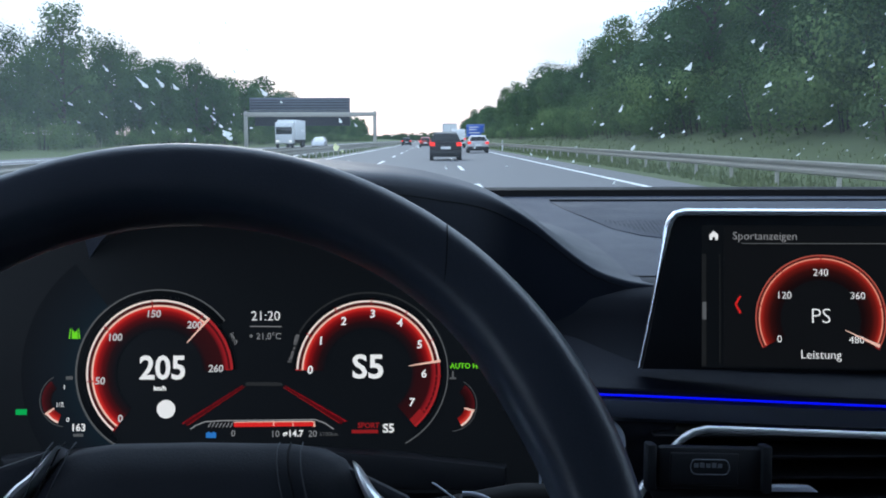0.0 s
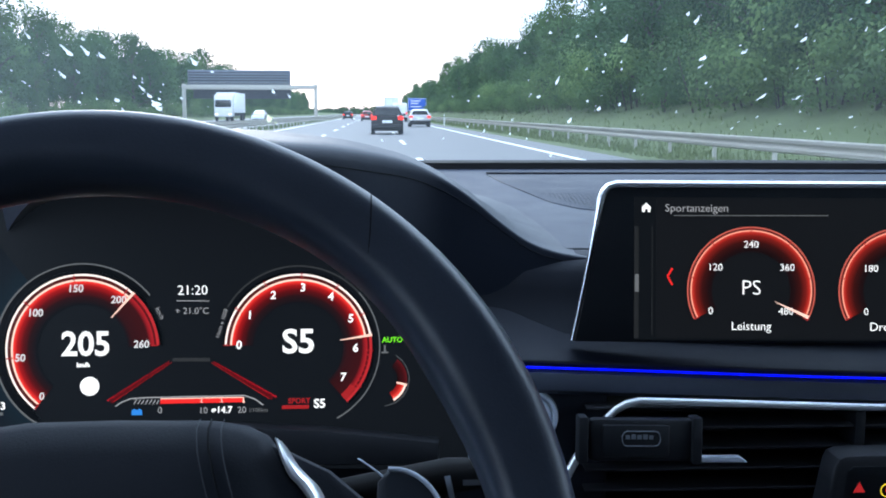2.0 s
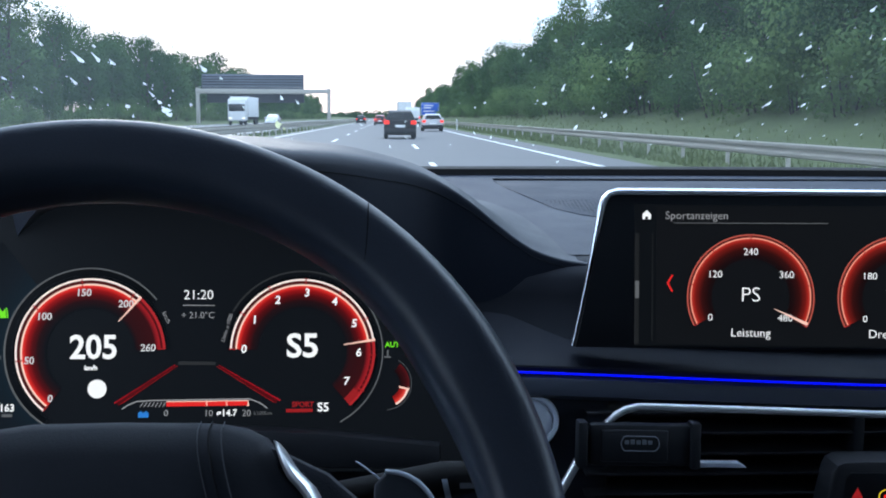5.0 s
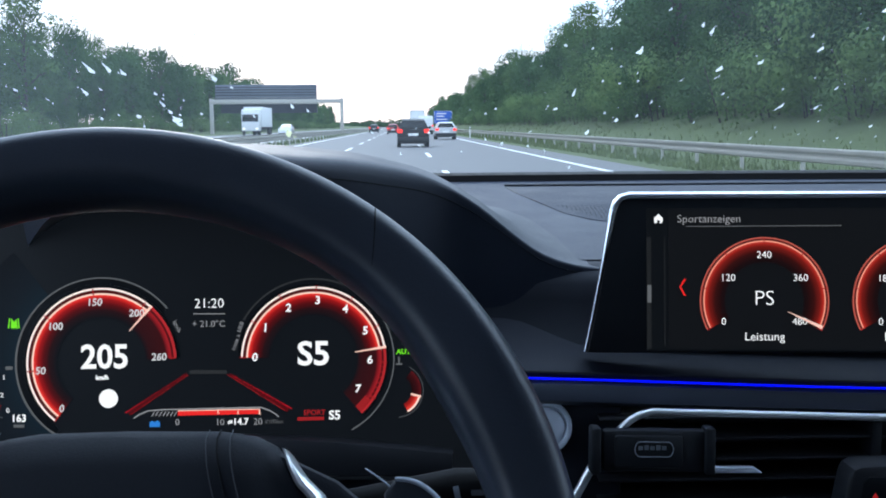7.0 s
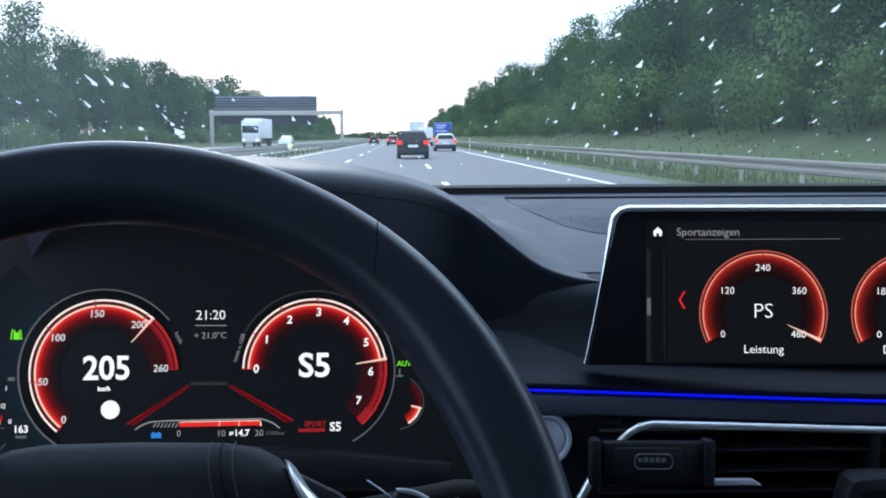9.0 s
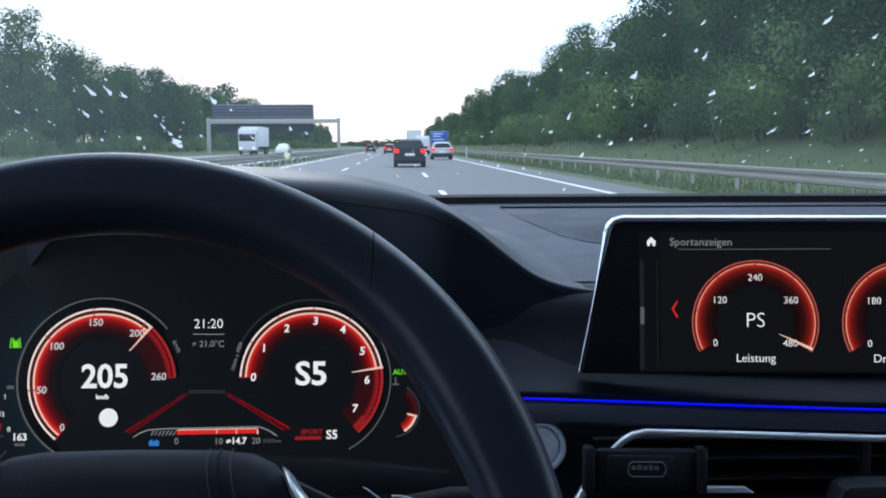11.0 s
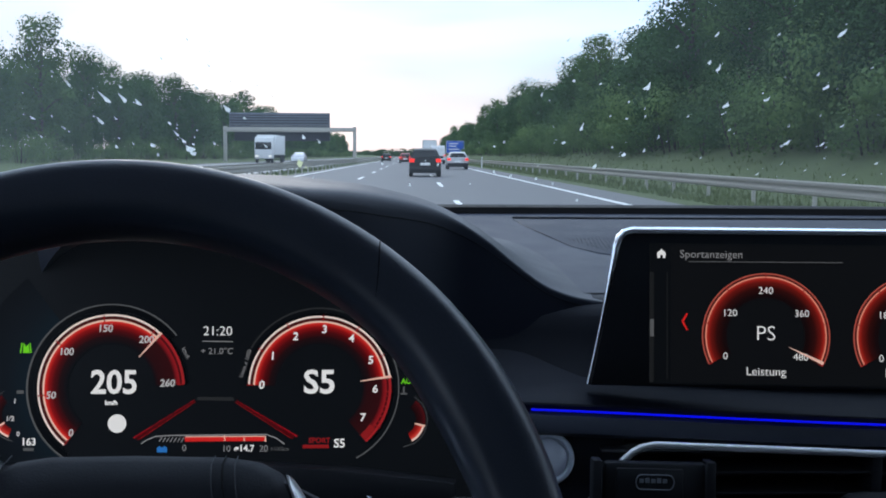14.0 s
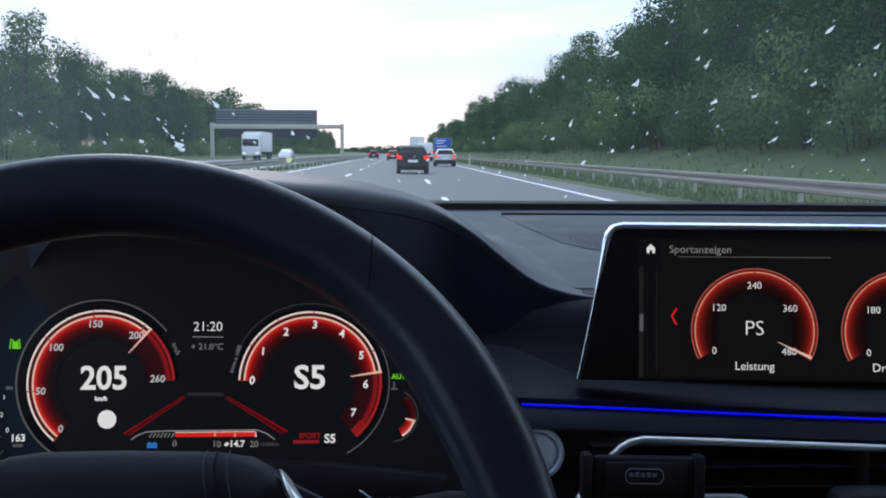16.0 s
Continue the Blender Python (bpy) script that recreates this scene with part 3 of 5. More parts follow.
def windscreen():
    th = thing("window_windscreen", "windscreen specked with dried insect marks", "windscreen", kind="structure")
    n = Vector((0, math.sin(radians(30)), math.cos(radians(30))))
    rows = [[(0.25 + 0.79 * s * (1 - 0.1 * f), 1.25 - 0.72 * f - 0.05 * s * s, 1.09 + 0.72 * f * math.tan(radians(30))) for s in (-1, -0.5, 0, 0.5, 1)] for f in (0, 0.25, 0.5, 0.75, 1)]
    pane = part("pane", loft(rows), WINDSCREEN, th, "clear curved windscreen glass")
    pane.visible_shadow = False

    def mark(x, y, long, wide, turn, rng, drops=0, skin=None):
        """A dried splash, long and wide in millimetres: a ragged film with a tail that the airstream has drawn out, and a few droplets by it."""
        bm = bmesh.new()
        c, s = math.cos(turn), math.sin(turn)

        def blob(ox, oy, r, reach, k):
            p1, p2 = rng.uniform(0, 6.3), rng.uniform(0, 6.3)
            ring = []
            for j in range(k):
                a = 2 * math.pi * j / k
                q = r * (1 + 0.2 * math.sin(2 * a + p1) + 0.16 * math.sin(3 * a + p2) + rng.uniform(-0.16, 0.16))
                px, py = q * math.cos(a), q * math.sin(a) * 1.6
                if math.sin(a) > 0.4:
                    px, py = px * 0.5, max(py, reach * (math.sin(a) - 0.15))
                px, py = px + ox, py + oy
                ring.append(bm.verts.new((px * c - py * s, px * s + py * c, 0)))
            top = bm.verts.new((ox * c - oy * s, ox * s + oy * c, 0.0003))
            for j in range(k):
                bm.faces.new((ring[j], ring[(j + 1) % k], top))

        r = wide * 0.0005
        blob(0, 0, r, long * 0.001, 13)
        for _ in range(drops):
            blob(rng.uniform(-2.5, 2.5) * r, rng.uniform(-3, 6) * r, r * rng.uniform(0.2, 0.45), 0.0, 7)
        ob = part("insect_mark", bm, skin or SPLAT, th)
        sag = -0.05 * ((x - 0.25) / 0.79) ** 2
        ob.matrix_basis = Matrix.Translation((x, y, 1.09 + (1.25 + sag - y) * math.tan(radians(30)) + 0.001)) @ pose(0, 0, 0, -30, 0, 0)
        return ob

    rng = random.Random(5)

    def wind(x):
        """The airstream draws the splashes up the glass and outwards."""
        return math.pi + (-0.18 if x < 0 else 0.04 + 0.4 * x)

    # place on the glass, length and width
    driver = [(-0.340, 1.002, 18, 5), (-0.311, 1.028, 34, 8), (-0.295, 1.028, 26, 8), (-0.283, 1.034, 16, 7), (-0.221, 1.014, 14, 6), (-0.198, 1.050, 22, 8), (-0.328, 1.061, 20, 7), (-0.312, 1.056, 9, 4), (-0.393, 1.049, 8, 6), (-0.396, 1.080, 10, 3), (-0.326, 1.104, 10, 5), (-0.288, 1.104, 9, 8), (-0.128, 1.101, 16, 5), (-0.223, 1.105, 6, 5), (-0.236, 1.081, 5, 3), (-0.184, 1.064, 7, 4), (-0.293, 1.008, 6, 5), (-0.261, 1.068, 8, 5), (-0.251, 1.113, 16, 14), (-0.254, 1.099, 10, 7), (-0.258, 1.087, 16, 6), (-0.250, 1.121, 10, 10)]
    middle = [(0.102, 1.020, 24, 7), (0.116, 1.037, 12, 4), (0.164, 1.093, 24, 6), (0.189, 0.982, 8, 7), (0.219, 1.026, 20, 9), (0.281, 0.998, 18, 6), (0.305, 1.053, 13, 9), (0.343, 1.043, 12, 6), (0.389, 1.116, 18, 6), (0.428, 1.116, 10, 6), (0.395, 1.022, 10, 8), (0.379, 0.947, 15, 9), (0.432, 0.968, 14, 6), (0.463, 1.007, 24, 4), (0.203, 1.126, 9, 4), (0.218, 1.140, 12, 7), (0.239, 1.132, 10, 5), (0.097, 1.181, 10, 5)]
    passenger = [(0.127, 1.187, 9, 5), (0.190, 1.162, 13, 8), (0.149, 1.117, 7, 6), (0.181, 1.233, 8, 6), (0.234, 0.967, 6, 4), (0.266, 0.951, 10, 5), (0.270, 0.988, 8, 6), (0.145, 1.015, 5, 5), (0.172, 1.020, 5, 4), (0.085, 1.115, 5, 4), (0.075, 1.123, 4, 4), (0.436, 1.083, 8, 5), (0.381, 1.085, 6, 4), (0.321, 1.093, 6, 4), (0.191, 1.071, 5, 4), (0.209, 1.075, 4, 4), (0.227, 1.071, 4, 4), (0.502, 1.149, 8, 5)]
    for x, y, l, w in driver + middle + passenger:
        mark(x, y, l * 0.62, w * 0.62, wind(x) + rng.uniform(-0.14, 0.14), rng, rng.choice((0, 1, 2)) if w > 5 else 0)
    mark(-0.138, 1.147, 7, 8, wind(-0.138), rng, 2, SPLAT_YELLOW)
    for _ in range(130):
        x, y = rng.uniform(-0.47, 0.62), rng.uniform(0.93, 1.2)
        if -0.14 < x < 0.08 and y < 1.1:
            continue
        w = rng.choice((1.0, 1.2, 1.6, 2.2))
        mark(x, y, w * rng.uniform(1.5, 4.0), w, wind(x) + rng.uniform(-0.4, 0.4), rng)


# ---------------------------------------------------------------- steering wheel
def steering_wheel():
    l = radians(25.64)
    m = Matrix(((1, 0, 0, -0.1224), (0, math.sin(l), -math.cos(l), 0.3507), (0, math.cos(l), math.sin(l), 0.9822), (0, 0, 0, 1)))
    th = thing("steering_wheel", "black leather sports steering wheel with silver spoke trim", "steering wheel", m=m)
    R = 0.1687

    def ring(r, a0=0, a1=360, n=96, off=0.0):
        return [((R + off) * math.cos(radians(a0 + (a1 - a0) * k / n)), (R + off) * math.sin(radians(a0 + (a1 - a0) * k / n)), 0) for k in range(n if a1 - a0 == 360 else n + 1)]

    # the rim: a section with a broad face towards the driver and a round outer shoulder, thicker at the thumb rests
    def section(w, grow):
        """A point of the rim's section: its distance from the wheel's middle and its height."""
        c, s = math.cos(w), math.sin(w)
        u = math.copysign(abs(c) ** 0.66, c) * (0.0144 if c > 0 else 0.0178)
        v = math.copysign(abs(s) ** 0.66, s) * 0.021
        return R - 0.0012 + (1 - grow) * 0.0165 + u * grow, v * grow

    rows, seg, n = [], 44, 144
    for k in range(n):
        a = 2 * math.pi * k / n
        deg = math.degrees(a)
        fat = 0.9 + 0.1 * math.exp(-(((deg - 28) / 14) ** 2)) + 0.1 * math.exp(-(((deg - 152) / 14) ** 2))
        row = []
        for s in range(seg):
            rr, z = section(2 * math.pi * s / seg, fat)
            row.append((rr * math.cos(a), rr * math.sin(a), z))
        rows.append(row)
    rows.append(rows[0])
    bm = loft(rows, closed=True)
    bmesh.ops.remove_doubles(bm, verts=bm.verts[:], dist=1e-6)
    rim = part("rim", bm, LEATHER, th, "smooth black leather rim")
    for a, skew in ((54, -0.73), (126, 0.73), (215, 0), (325, 0)):
        pts = []
        for k in range(18):
            r, z = section(radians(-40 + 9 * k), 0.903)
            w = radians(a) + skew * (R + 0.013 - r) / R
            pts.append((r * math.cos(w), r * math.sin(w), z))
        part("rim_seam", tube(pts, 0.00028, 6), LEATHER_SEAM, rim)
    # airbag cover, set back from the rim
    half = [(0.0, 0.0705), (0.036, 0.0699), (0.05, 0.0678), (0.0585, 0.0635), (0.062, 0.0575), (0.0655, 0.051), (0.07, 0.0462), (0.0755, 0.04), (0.08, 0.03), (0.08, 0.01), (0.07, -0.03), (0.045, -0.065), (0.0, -0.075)]
    out = half + [(-x, y) for x, y in half[-2:0:-1]]
    dome = [(1.0, -0.046), (0.985, -0.038), (0.94, -0.0315), (0.8, -0.0255), (0.5, -0.0215), (0.15, -0.02)]
    rows = []
    for k, z in [(0.9, -0.085), (1.0, -0.07)] + dome:
        rows.append([(0.006 + x * k, (y + 0.01) * k - 0.01, z) for x, y in out])
    cover = part("airbag_cover", loft(rows, closed=True, cap=True), COVER, th, "soft black airbag cover with stitched grooves")

    def dome_z(x, y):
        """The cover's height under a point of its upper part."""
        k = max((y + 0.01) / 0.0805, abs(x - 0.006) / 0.083)
        for (k1, z1), (k0, z0) in zip(dome, dome[1:]):
            if k >= k0:
                return z0 + (z1 - z0) * min(1.0, (k - k0) / (k1 - k0))
        return dome[-1][1]

    for s in (1, -1):
        for gx, mat, r in ((0.036, STITCH, 0.0003), (0.0405, LEATHER_SEAM, 0.00042), (0.0455, STITCH, 0.0003)):
            pts = []
            for f in range(16):
                y = 0.0692 - 0.0046 * f
                x = 0.002 + s * (gx + (0.012 if s < 0 else 0.0) + 0.9 * max(0.0, 0.064 - y) ** 1.35)
                pts.append((x, y, dome_z(x, y)))
            part("groove", tube(pts, r, 6), mat, cover)
    # spokes with silver inlays, and the paddles behind them, a little turned to the right
    turned = pose(0, 0, 0, 0, 0, -3.0)
    for s in (1, -1):
        out = [(0.062, 0.064), (0.0872, 0.0535), (0.101, 0.0432), (0.116, 0.037), (0.166, 0.03), (0.166, -0.03), (0.13, -0.024), (0.10, -0.03), (0.07, -0.045)]
        spoke = part("spoke", slab([(x * s, y) for x, y in out], -0.058, -0.04, 0.004), COVER, th, "black plastic spoke")
        spoke.matrix_basis = turned
        left = [(0.0650, 0.0640), (0.0656, 0.0626), (0.0675, 0.0572), (0.0707, 0.0508), (0.075, 0.0466), (0.0805, 0.0402), (0.0855, 0.0325), (0.094, 0.02)]
        right = [(0.0668, 0.0638), (0.0690, 0.062), (0.0745, 0.0548), (0.0795, 0.0502), (0.0832, 0.0468), (0.0868, 0.0406), (0.0895, 0.0325), (0.098, 0.02)]
        rows = []
        left, right = flowing(left, 4), flowing(right, 4)
        for (ax, ay), (bx, by) in zip(left, right):
            row = []
            for f, z in ((0, -0.040), (0.04, -0.0318), (0.25, -0.0296), (0.5, -0.0292), (0.75, -0.0308), (0.96, -0.0345), (1, -0.042)):
                row.append((0.006 + s * (ax + (bx - ax) * f - 0.006), ay + (by - ay) * f, z))
            rows.append(row)
        part("silver_inlay", loft(rows), SATIN, spoke, "satin silver spoke inlay")
        for k in range(3):
            bx = 0.112 + 0.013 * k
            part("spoke_button", boxes((min(s * bx, s * (bx + 0.01)), max(s * bx, s * (bx + 0.01)), -0.012, 0.006, -0.041, -0.037), bevel=0.001), BLACK_PLASTIC, spoke)
        out = [(0.11, 0.0555), (0.116, 0.0552), (0.1225, 0.0527), (0.1285, 0.0475), (0.133, 0.0395), (0.1345, 0.03), (0.13, 0.01), (0.112, 0.005), (0.106, 0.02), (0.106, 0.05)]
        top = flowing(out[:6], 5)
        out = top + out[6:]
        pad = part("shift_paddle", slab([(x * s, y) for x, y in out], -0.052, -0.0465, 0.0016), PADDLE, th, "dark grey metal shift paddle with a bright edge")
        pad.matrix_basis = turned
        pts = [(x * s, y, -0.0466) for x, y in top]
        part("paddle_edge", tube(pts, 0.001, 8), SATIN_DULL, pad, "bright paddle edge")
        pts = [(x * s, y, z) for x, y, z in ((0.0975, 0.0597, -0.0515), (0.0991, 0.0588, -0.05), (0.1054, 0.0547, -0.0497), (0.111, 0.0505, -0.0495))]
        part("paddle_arm", tube(pts, [0.0003, 0.0004, 0.0004, 0.0004], 8), SATIN_DULL, pad, "thin silver paddle arm")
    part("steering_column", tube([(0, 0, -0.03), (0, -0.005, -0.12), (0, -0.01, -0.3)], [0.045, 0.05, 0.055], 20), BLACK_PLASTIC, th)
    st = part("wiper_stalk", tube([(0.03, 0.03, -0.12), (0.09, 0.045, -0.105), (0.14, 0.052, -0.1), (0.164, 0.054, -0.099)], [0.008, 0.007, 0.0085, 0.006], 12), RUBBER, th, "black wiper stalk behind the wheel")
    part("stalk_ring", tube([(0.1385, 0.0505, -0.1005), (0.141, 0.051, -0.1003)], 0.0088, 12), SATIN_DULL, st)
    part("stalk_print", boxes((0.146, 0.156, 0.047, 0.0495, -0.0925, -0.092)), STITCH, st)
    part("stalk_switch", boxes((0.1492, 0.1502, 0.057, 0.067, -0.1, -0.098)), SATIN_DULL, st)


# ---------------------------------------------------------------- instrument cluster
def instrument_cluster():
    m = Matrix(((1, 0, 0, -0.1373), (0, 0.1392, -0.9903, 0.68), (0, 0.9903, 0.1392, 1.0354), (0, 0, 0, 1)))
    th = thing("instrument_cluster", "dark digital instrument display with two red dials", "instrument cluster", m=m)
    K = 0.000369       # one unit of the display's artwork

    def art(x, y):
        return (x - 368) * K + 0.0003, (538 - y) * K - 0.0000046 * (x - 368)

    # outline drawn larger than the display, so that its glow lifts the dark niche
    out = [art(x, y) for x, y in ((-150, 850), (-165, 760), (-150, 640), (-160, 500), (-140, 400), (-80, 320), (40, 300), (540, 310), (620, 365), (690, 450), (790, 550), (845, 640), (865, 760), (865, 850))]
    panel = part("display_glass", slab(out, -0.004, 0, 0.001), CLUSTER_GLASS, th, "black display glass, enlarged so that its faint glow fills the niche")
    out = [art(x, y) for x, y in ((-70, 838), (-90, 790), (100, 771), (368, 765), (600, 775), (800, 795), (800, 838))]
    part("lower_lip", slab(out, -0.002, 0.016, 0.004), BLACK_PLASTIC, th, "black lip under the display")
    GLASS_LEVEL = (0.004, 0.0053, 0.0074)
    lit_stops = [(0.0, GLASS_LEVEL), (0.6, GLASS_LEVEL), (0.7, (0.016, 0.004, 0.005)), (0.78, (0.085, 0.003, 0.004)), (0.845, (0.28, 0.006, 0.007)), (0.9, (0.8, 0.03, 0.022)), (0.908, (1.0, 0.66, 0.52)), (0.924, (1.0, 0.66, 0.52)), (0.932, (0.06, 0.004, 0.004)), (0.97, (0.06, 0.004, 0.004)), (0.977, (1.0, 0.85, 0.78)), (1.0, (1.0, 0.85, 0.78))]
    dim_stops = [(0.0, GLASS_LEVEL), (0.59, GLASS_LEVEL), (0.66, (0.024, 0.004, 0.005)), (0.86, (0.034, 0.004, 0.005)), (0.90, (0.22, 0.008, 0.012)), (0.93, (0.32, 0.012, 0.016)), (0.94, (0.08, 0.004, 0.006)), (0.962, (0.08, 0.004, 0.006)), (0.97, (0.42, 0.02, 0.024)), (1.0, (0.42, 0.02, 0.024))]
    LIT = dial_glow("dial_lit_sector", 132 * K, lit_stops)
    DIM = dial_glow("dial_dim_sector", 132 * K, dim_stops)
    LIT_REV = dial_glow("rev_lit_sector", 129 * K, lit_stops)
    DIM_REV = dial_glow("rev_dim_sector", 129 * K, dim_stops)

    def dial(name, cx, cy, start, now, end, numbers, big, big_name, label, share=1.0):
        x, y = art(cx, cy)
        r = 132 * K * share
        d = part(name, arc(134 * K * share, 137 * K * share, end, start, 0.0002, 0.0012, 72), GLASS_BLACK, th, label, at=(x, y, 0))
        part("lit_sector", arc(78 * K, r, now, start, 0.0003, 0.0002, 72), LIT if share == 1 else LIT_REV, d, "glowing red sector with a double white line", smooth=False)
        part("dim_sector", arc(78 * K, r, end, now, 0.0003, 0.0002, 48), DIM if share == 1 else DIM_REV, d, "dark red sector", smooth=False)
        a = radians(now)
        part("needle", bar(74 * K * math.cos(a), 74 * K * math.sin(a), 133 * K * math.cos(a), 133 * K * math.sin(a), 1.6 * K, 5 * K, 0.0009), WARM_LIT, d, "pale glowing needle")
        for t, nx, ny in numbers:
            words("dial_number", t, (20 if name == "rev_counter" else 18) * K, (nx - cx) * K, (cy - ny) * K, 0.0008, WHITE_LIT if name == "rev_counter" else PALE_LIT, d, bold=(0.5 if name == "rev_counter" else 0.3) * K, slant=0.08)
        for k in range(len(numbers)):
            if name == "rev_counter":
                b = radians(178 - 30.2 * k)
            else:
                b = radians((231.5, 186.5, 140, 96.5, 53.4, 3)[k])
            part("tick", bar(119 * K * math.cos(b), 119 * K * math.sin(b), 131 * K * math.cos(b), 131 * K * math.sin(b), 2.2 * K, 2.2 * K, 0.0008), RED_DIM, d)
        words(big_name, big, 59 * K, 0 if name == "rev_counter" else 6 * K, 8 * K, 0.0008, WHITE_LIT, d, bold=1.3 * K, squeeze=1.04 if name == "rev_counter" else 0.96)
        return d

    sp = dial("speedometer", 180, 642, 231.5, 48, 3, (("0", 110, 723), ("50", 73, 656), ("100", 99, 578), ("150", 168, 536), ("200", 242, 556), ("260", 281, 634)), "205", "speed_number", "round speedometer dial with red glow")
    part("outer_ring", arc(148.4 * K, 150.6 * K, 39, 238, 0.0002, 0.0016, 72), RING_LIT, sp, "thin grey ring")
    part("outer_shade", arc(138 * K, 148 * K, 39, 238, 0.0001, 0.0006, 72), GLASS_BLACK, sp)
    AURA = dial_glow("teal_lit_background", 250 * K, [(0.0, (0, 0, 0)), (0.6, (0.0055, 0.013, 0.02)), (0.75, (0.0056, 0.009, 0.0135)), (1.0, (0.004, 0.0053, 0.0074))])
    part("background_glow", arc(152 * K, 249 * K, 128, 240, 0.0001, 0.0001, 40), AURA, sp, "faint teal light beside the dial", smooth=False)
    words("unit_print", "km/h", 11 * K, 1 * K, -27 * K, 0.0006, WHITE_LIT, sp, bold=0.5 * K)
    words("unit_mark", "km/h", 11 * K, 133 * K, 62 * K, 0.0006, GREY_LIT, sp, tilt=-65)
    part("speed_limit_sign", slab([(12 * K + 16.5 * K * math.cos(2 * math.pi * k / 32), -64 * K + 16.5 * K * math.sin(2 * math.pi * k / 32)) for k in range(32)], 0.0003, 0.0006), WHITE_LIT, sp, "plain white round sign shown lit")
    rv = dial("rev_counter", 554.5, 636, 178, 9, -49, (("0", 450, 632), ("1", 469, 580), ("2", 510, 545), ("3", 562, 532), ("4", 611, 548), ("5", 646, 587), ("6", 654, 639), ("7", 632, 690)), "S5", "gear_number", "round rev counter dial with red glow", 129 / 132)
    part("outer_ring", arc(141.4 * K, 143.6 * K, -62, 42, 0.0002, 0.0016, 48), RING_LIT, rv, "thin grey ring")
    part("outer_ring_faint", arc(141 * K, 144 * K, 42, 150, 0.0002, 0.0016, 48), RING_DIM, rv)
    words("unit_print", "1/min x 1000", 10 * K, -134 * K, 42 * K, 0.0006, GREY_LIT, rv, tilt=73)
    part("red_zone", arc(112 * K, 124 * K, -49, -36, 0.0006, 0.0003, 12), RED_DIM, rv, "red end of the scale")
    for k in range(7):
        b = radians(-34 + 4.5 * k)
        part("fine_tick", bar(120 * K * math.cos(b), 120 * K * math.sin(b), 128 * K * math.cos(b), 128 * K * math.sin(b), 1.5 * K, 1.5 * K, 0.0008), RED_DIM, rv)

    def text(name, t, size, x, y, mat, **kw):
        u, v = art(x, y)
        return words(name, t, size * K, u, v, 0.0006, mat, th, **kw)

    def stroke(name, x0, y0, x1, y1, w, mat, w1=None, label=""):
        (a, b), (c, d) = art(x0, y0), art(x1, y1)
        return part(name, bar(a, b, c, d, w * K, (w1 or w) * K, 0.0004), mat, th, label)

    text("clock_print", "21:20", 24, 370, 538, WHITE_LIT, bold=-0.1 * K)
    stroke("clock_line", 342, 556, 398, 556, 1.5, GREY_LIT)
    text("temperature_print", "+ 21.0°C", 16, 369, 574, GREY_LIT)
    stroke("horizon_line", 335, 659, 400, 659, 6, RING_DIM)
    for x0, y0, x1, y1, x2, y2 in ((329, 662, 222, 731, 233, 733), (406, 662, 515, 724, 503, 727)):
        stroke("road_glow", x0, y0 + 2, (x1 + x2) / 2, (y1 + y2) / 2, 5, ROAD_GLOW, 9)
        stroke("road_line", x0, y0, x1, y1, 1.2, RED_ROAD, 2.4, "dark red drawn road edge")
        stroke("road_line", x0 + (4 if x0 < 368 else -4), y0 + 2, x2, y2, 0.9, RED_DIM, 1.4)
    pts = [art(x, y) for x, y in ((236, 741), (246, 734), (262, 727.5), (290, 725.5), (460, 721.5), (478, 728), (492, 738))]
    part("consumption_bracket", tube([(a, b, 0.0004) for a, b in pts], 1.1 * K, 6), GREY_LIT, th)
    stroke("consumption_bar", 314, 732, 457, 729, 8, RED_LIT, 8, "red consumption bar")
    stroke("consumption_edge", 314, 727.5, 457, 724.5, 1.6, WARM_LIT)
    for k in range(7):
        stroke("hatch", 268 + 6.5 * k, 737, 273 + 6.5 * k, 729, 1.6, GREY_LIT)
    for x in (385, 420, 458):
        stroke("scale_mark", x, 734, x, 724, 4, WARM_LIT, 1)
    text("scale_number", "0", 16, 313, 748, GREY_LIT)
    text("scale_number", "10", 16, 388, 748, GREY_LIT)
    text("scale_number", "20", 16, 455, 747, GREY_LIT)
    text("average_number", "ø14.7", 16, 420, 747, WHITE_LIT, bold=0.4 * K)
    text("unit_bar", "l/100km", 10, 484, 747, DIM_LIT)
    text("mode_print", "SPORT", 13, 555, 731, RED_DIM, bold=0.3 * K)
    stroke("mode_bar", 525, 742, 572, 741, 6, RED_DIM)
    text("small_gear_print", "S5", 22, 591, 736, WHITE_LIT, bold=0.5 * K)
    u, v = art(273, 751)
    part("battery_sign", boxes((u - 9 * K, u + 9 * K, v - 5 * K, v + 4 * K, 0.0002, 0.0005), (u - 6 * K, u - 3 * K, v + 4 * K, v + 6 * K, 0.0002, 0.0005), (u + 3 * K, u + 6 * K, v + 4 * K, v + 6 * K, 0.0002, 0.0005)), BLUE_LIT, th, "small blue battery sign", smooth=False)
    u, v = art(25, 573)
    lane = part("lane_sign", bar(u - 8 * K, v - 9 * K, u - 6 * K, v + 9 * K, 2.2 * K, 1.6 * K, 0.0002), GREEN_LIT, th, "green lane assistant sign")
    part("lane_block", slab([(u - 3.5 * K, v - 9 * K), (u + 8 * K, v - 9 * K), (u + 6 * K, v + 7 * K), (u + 1.5 * K, v + 2 * K), (u - 3.5 * K, v + 9 * K)], 0.0002, 0.0005), GREEN_LIT, lane)
    part("lane_edge", bar(u + 10.5 * K, v - 9 * K, u + 8.5 * K, v + 9 * K, 2.0 * K, 1.4 * K, 0.0002), GREEN_LIT, lane)
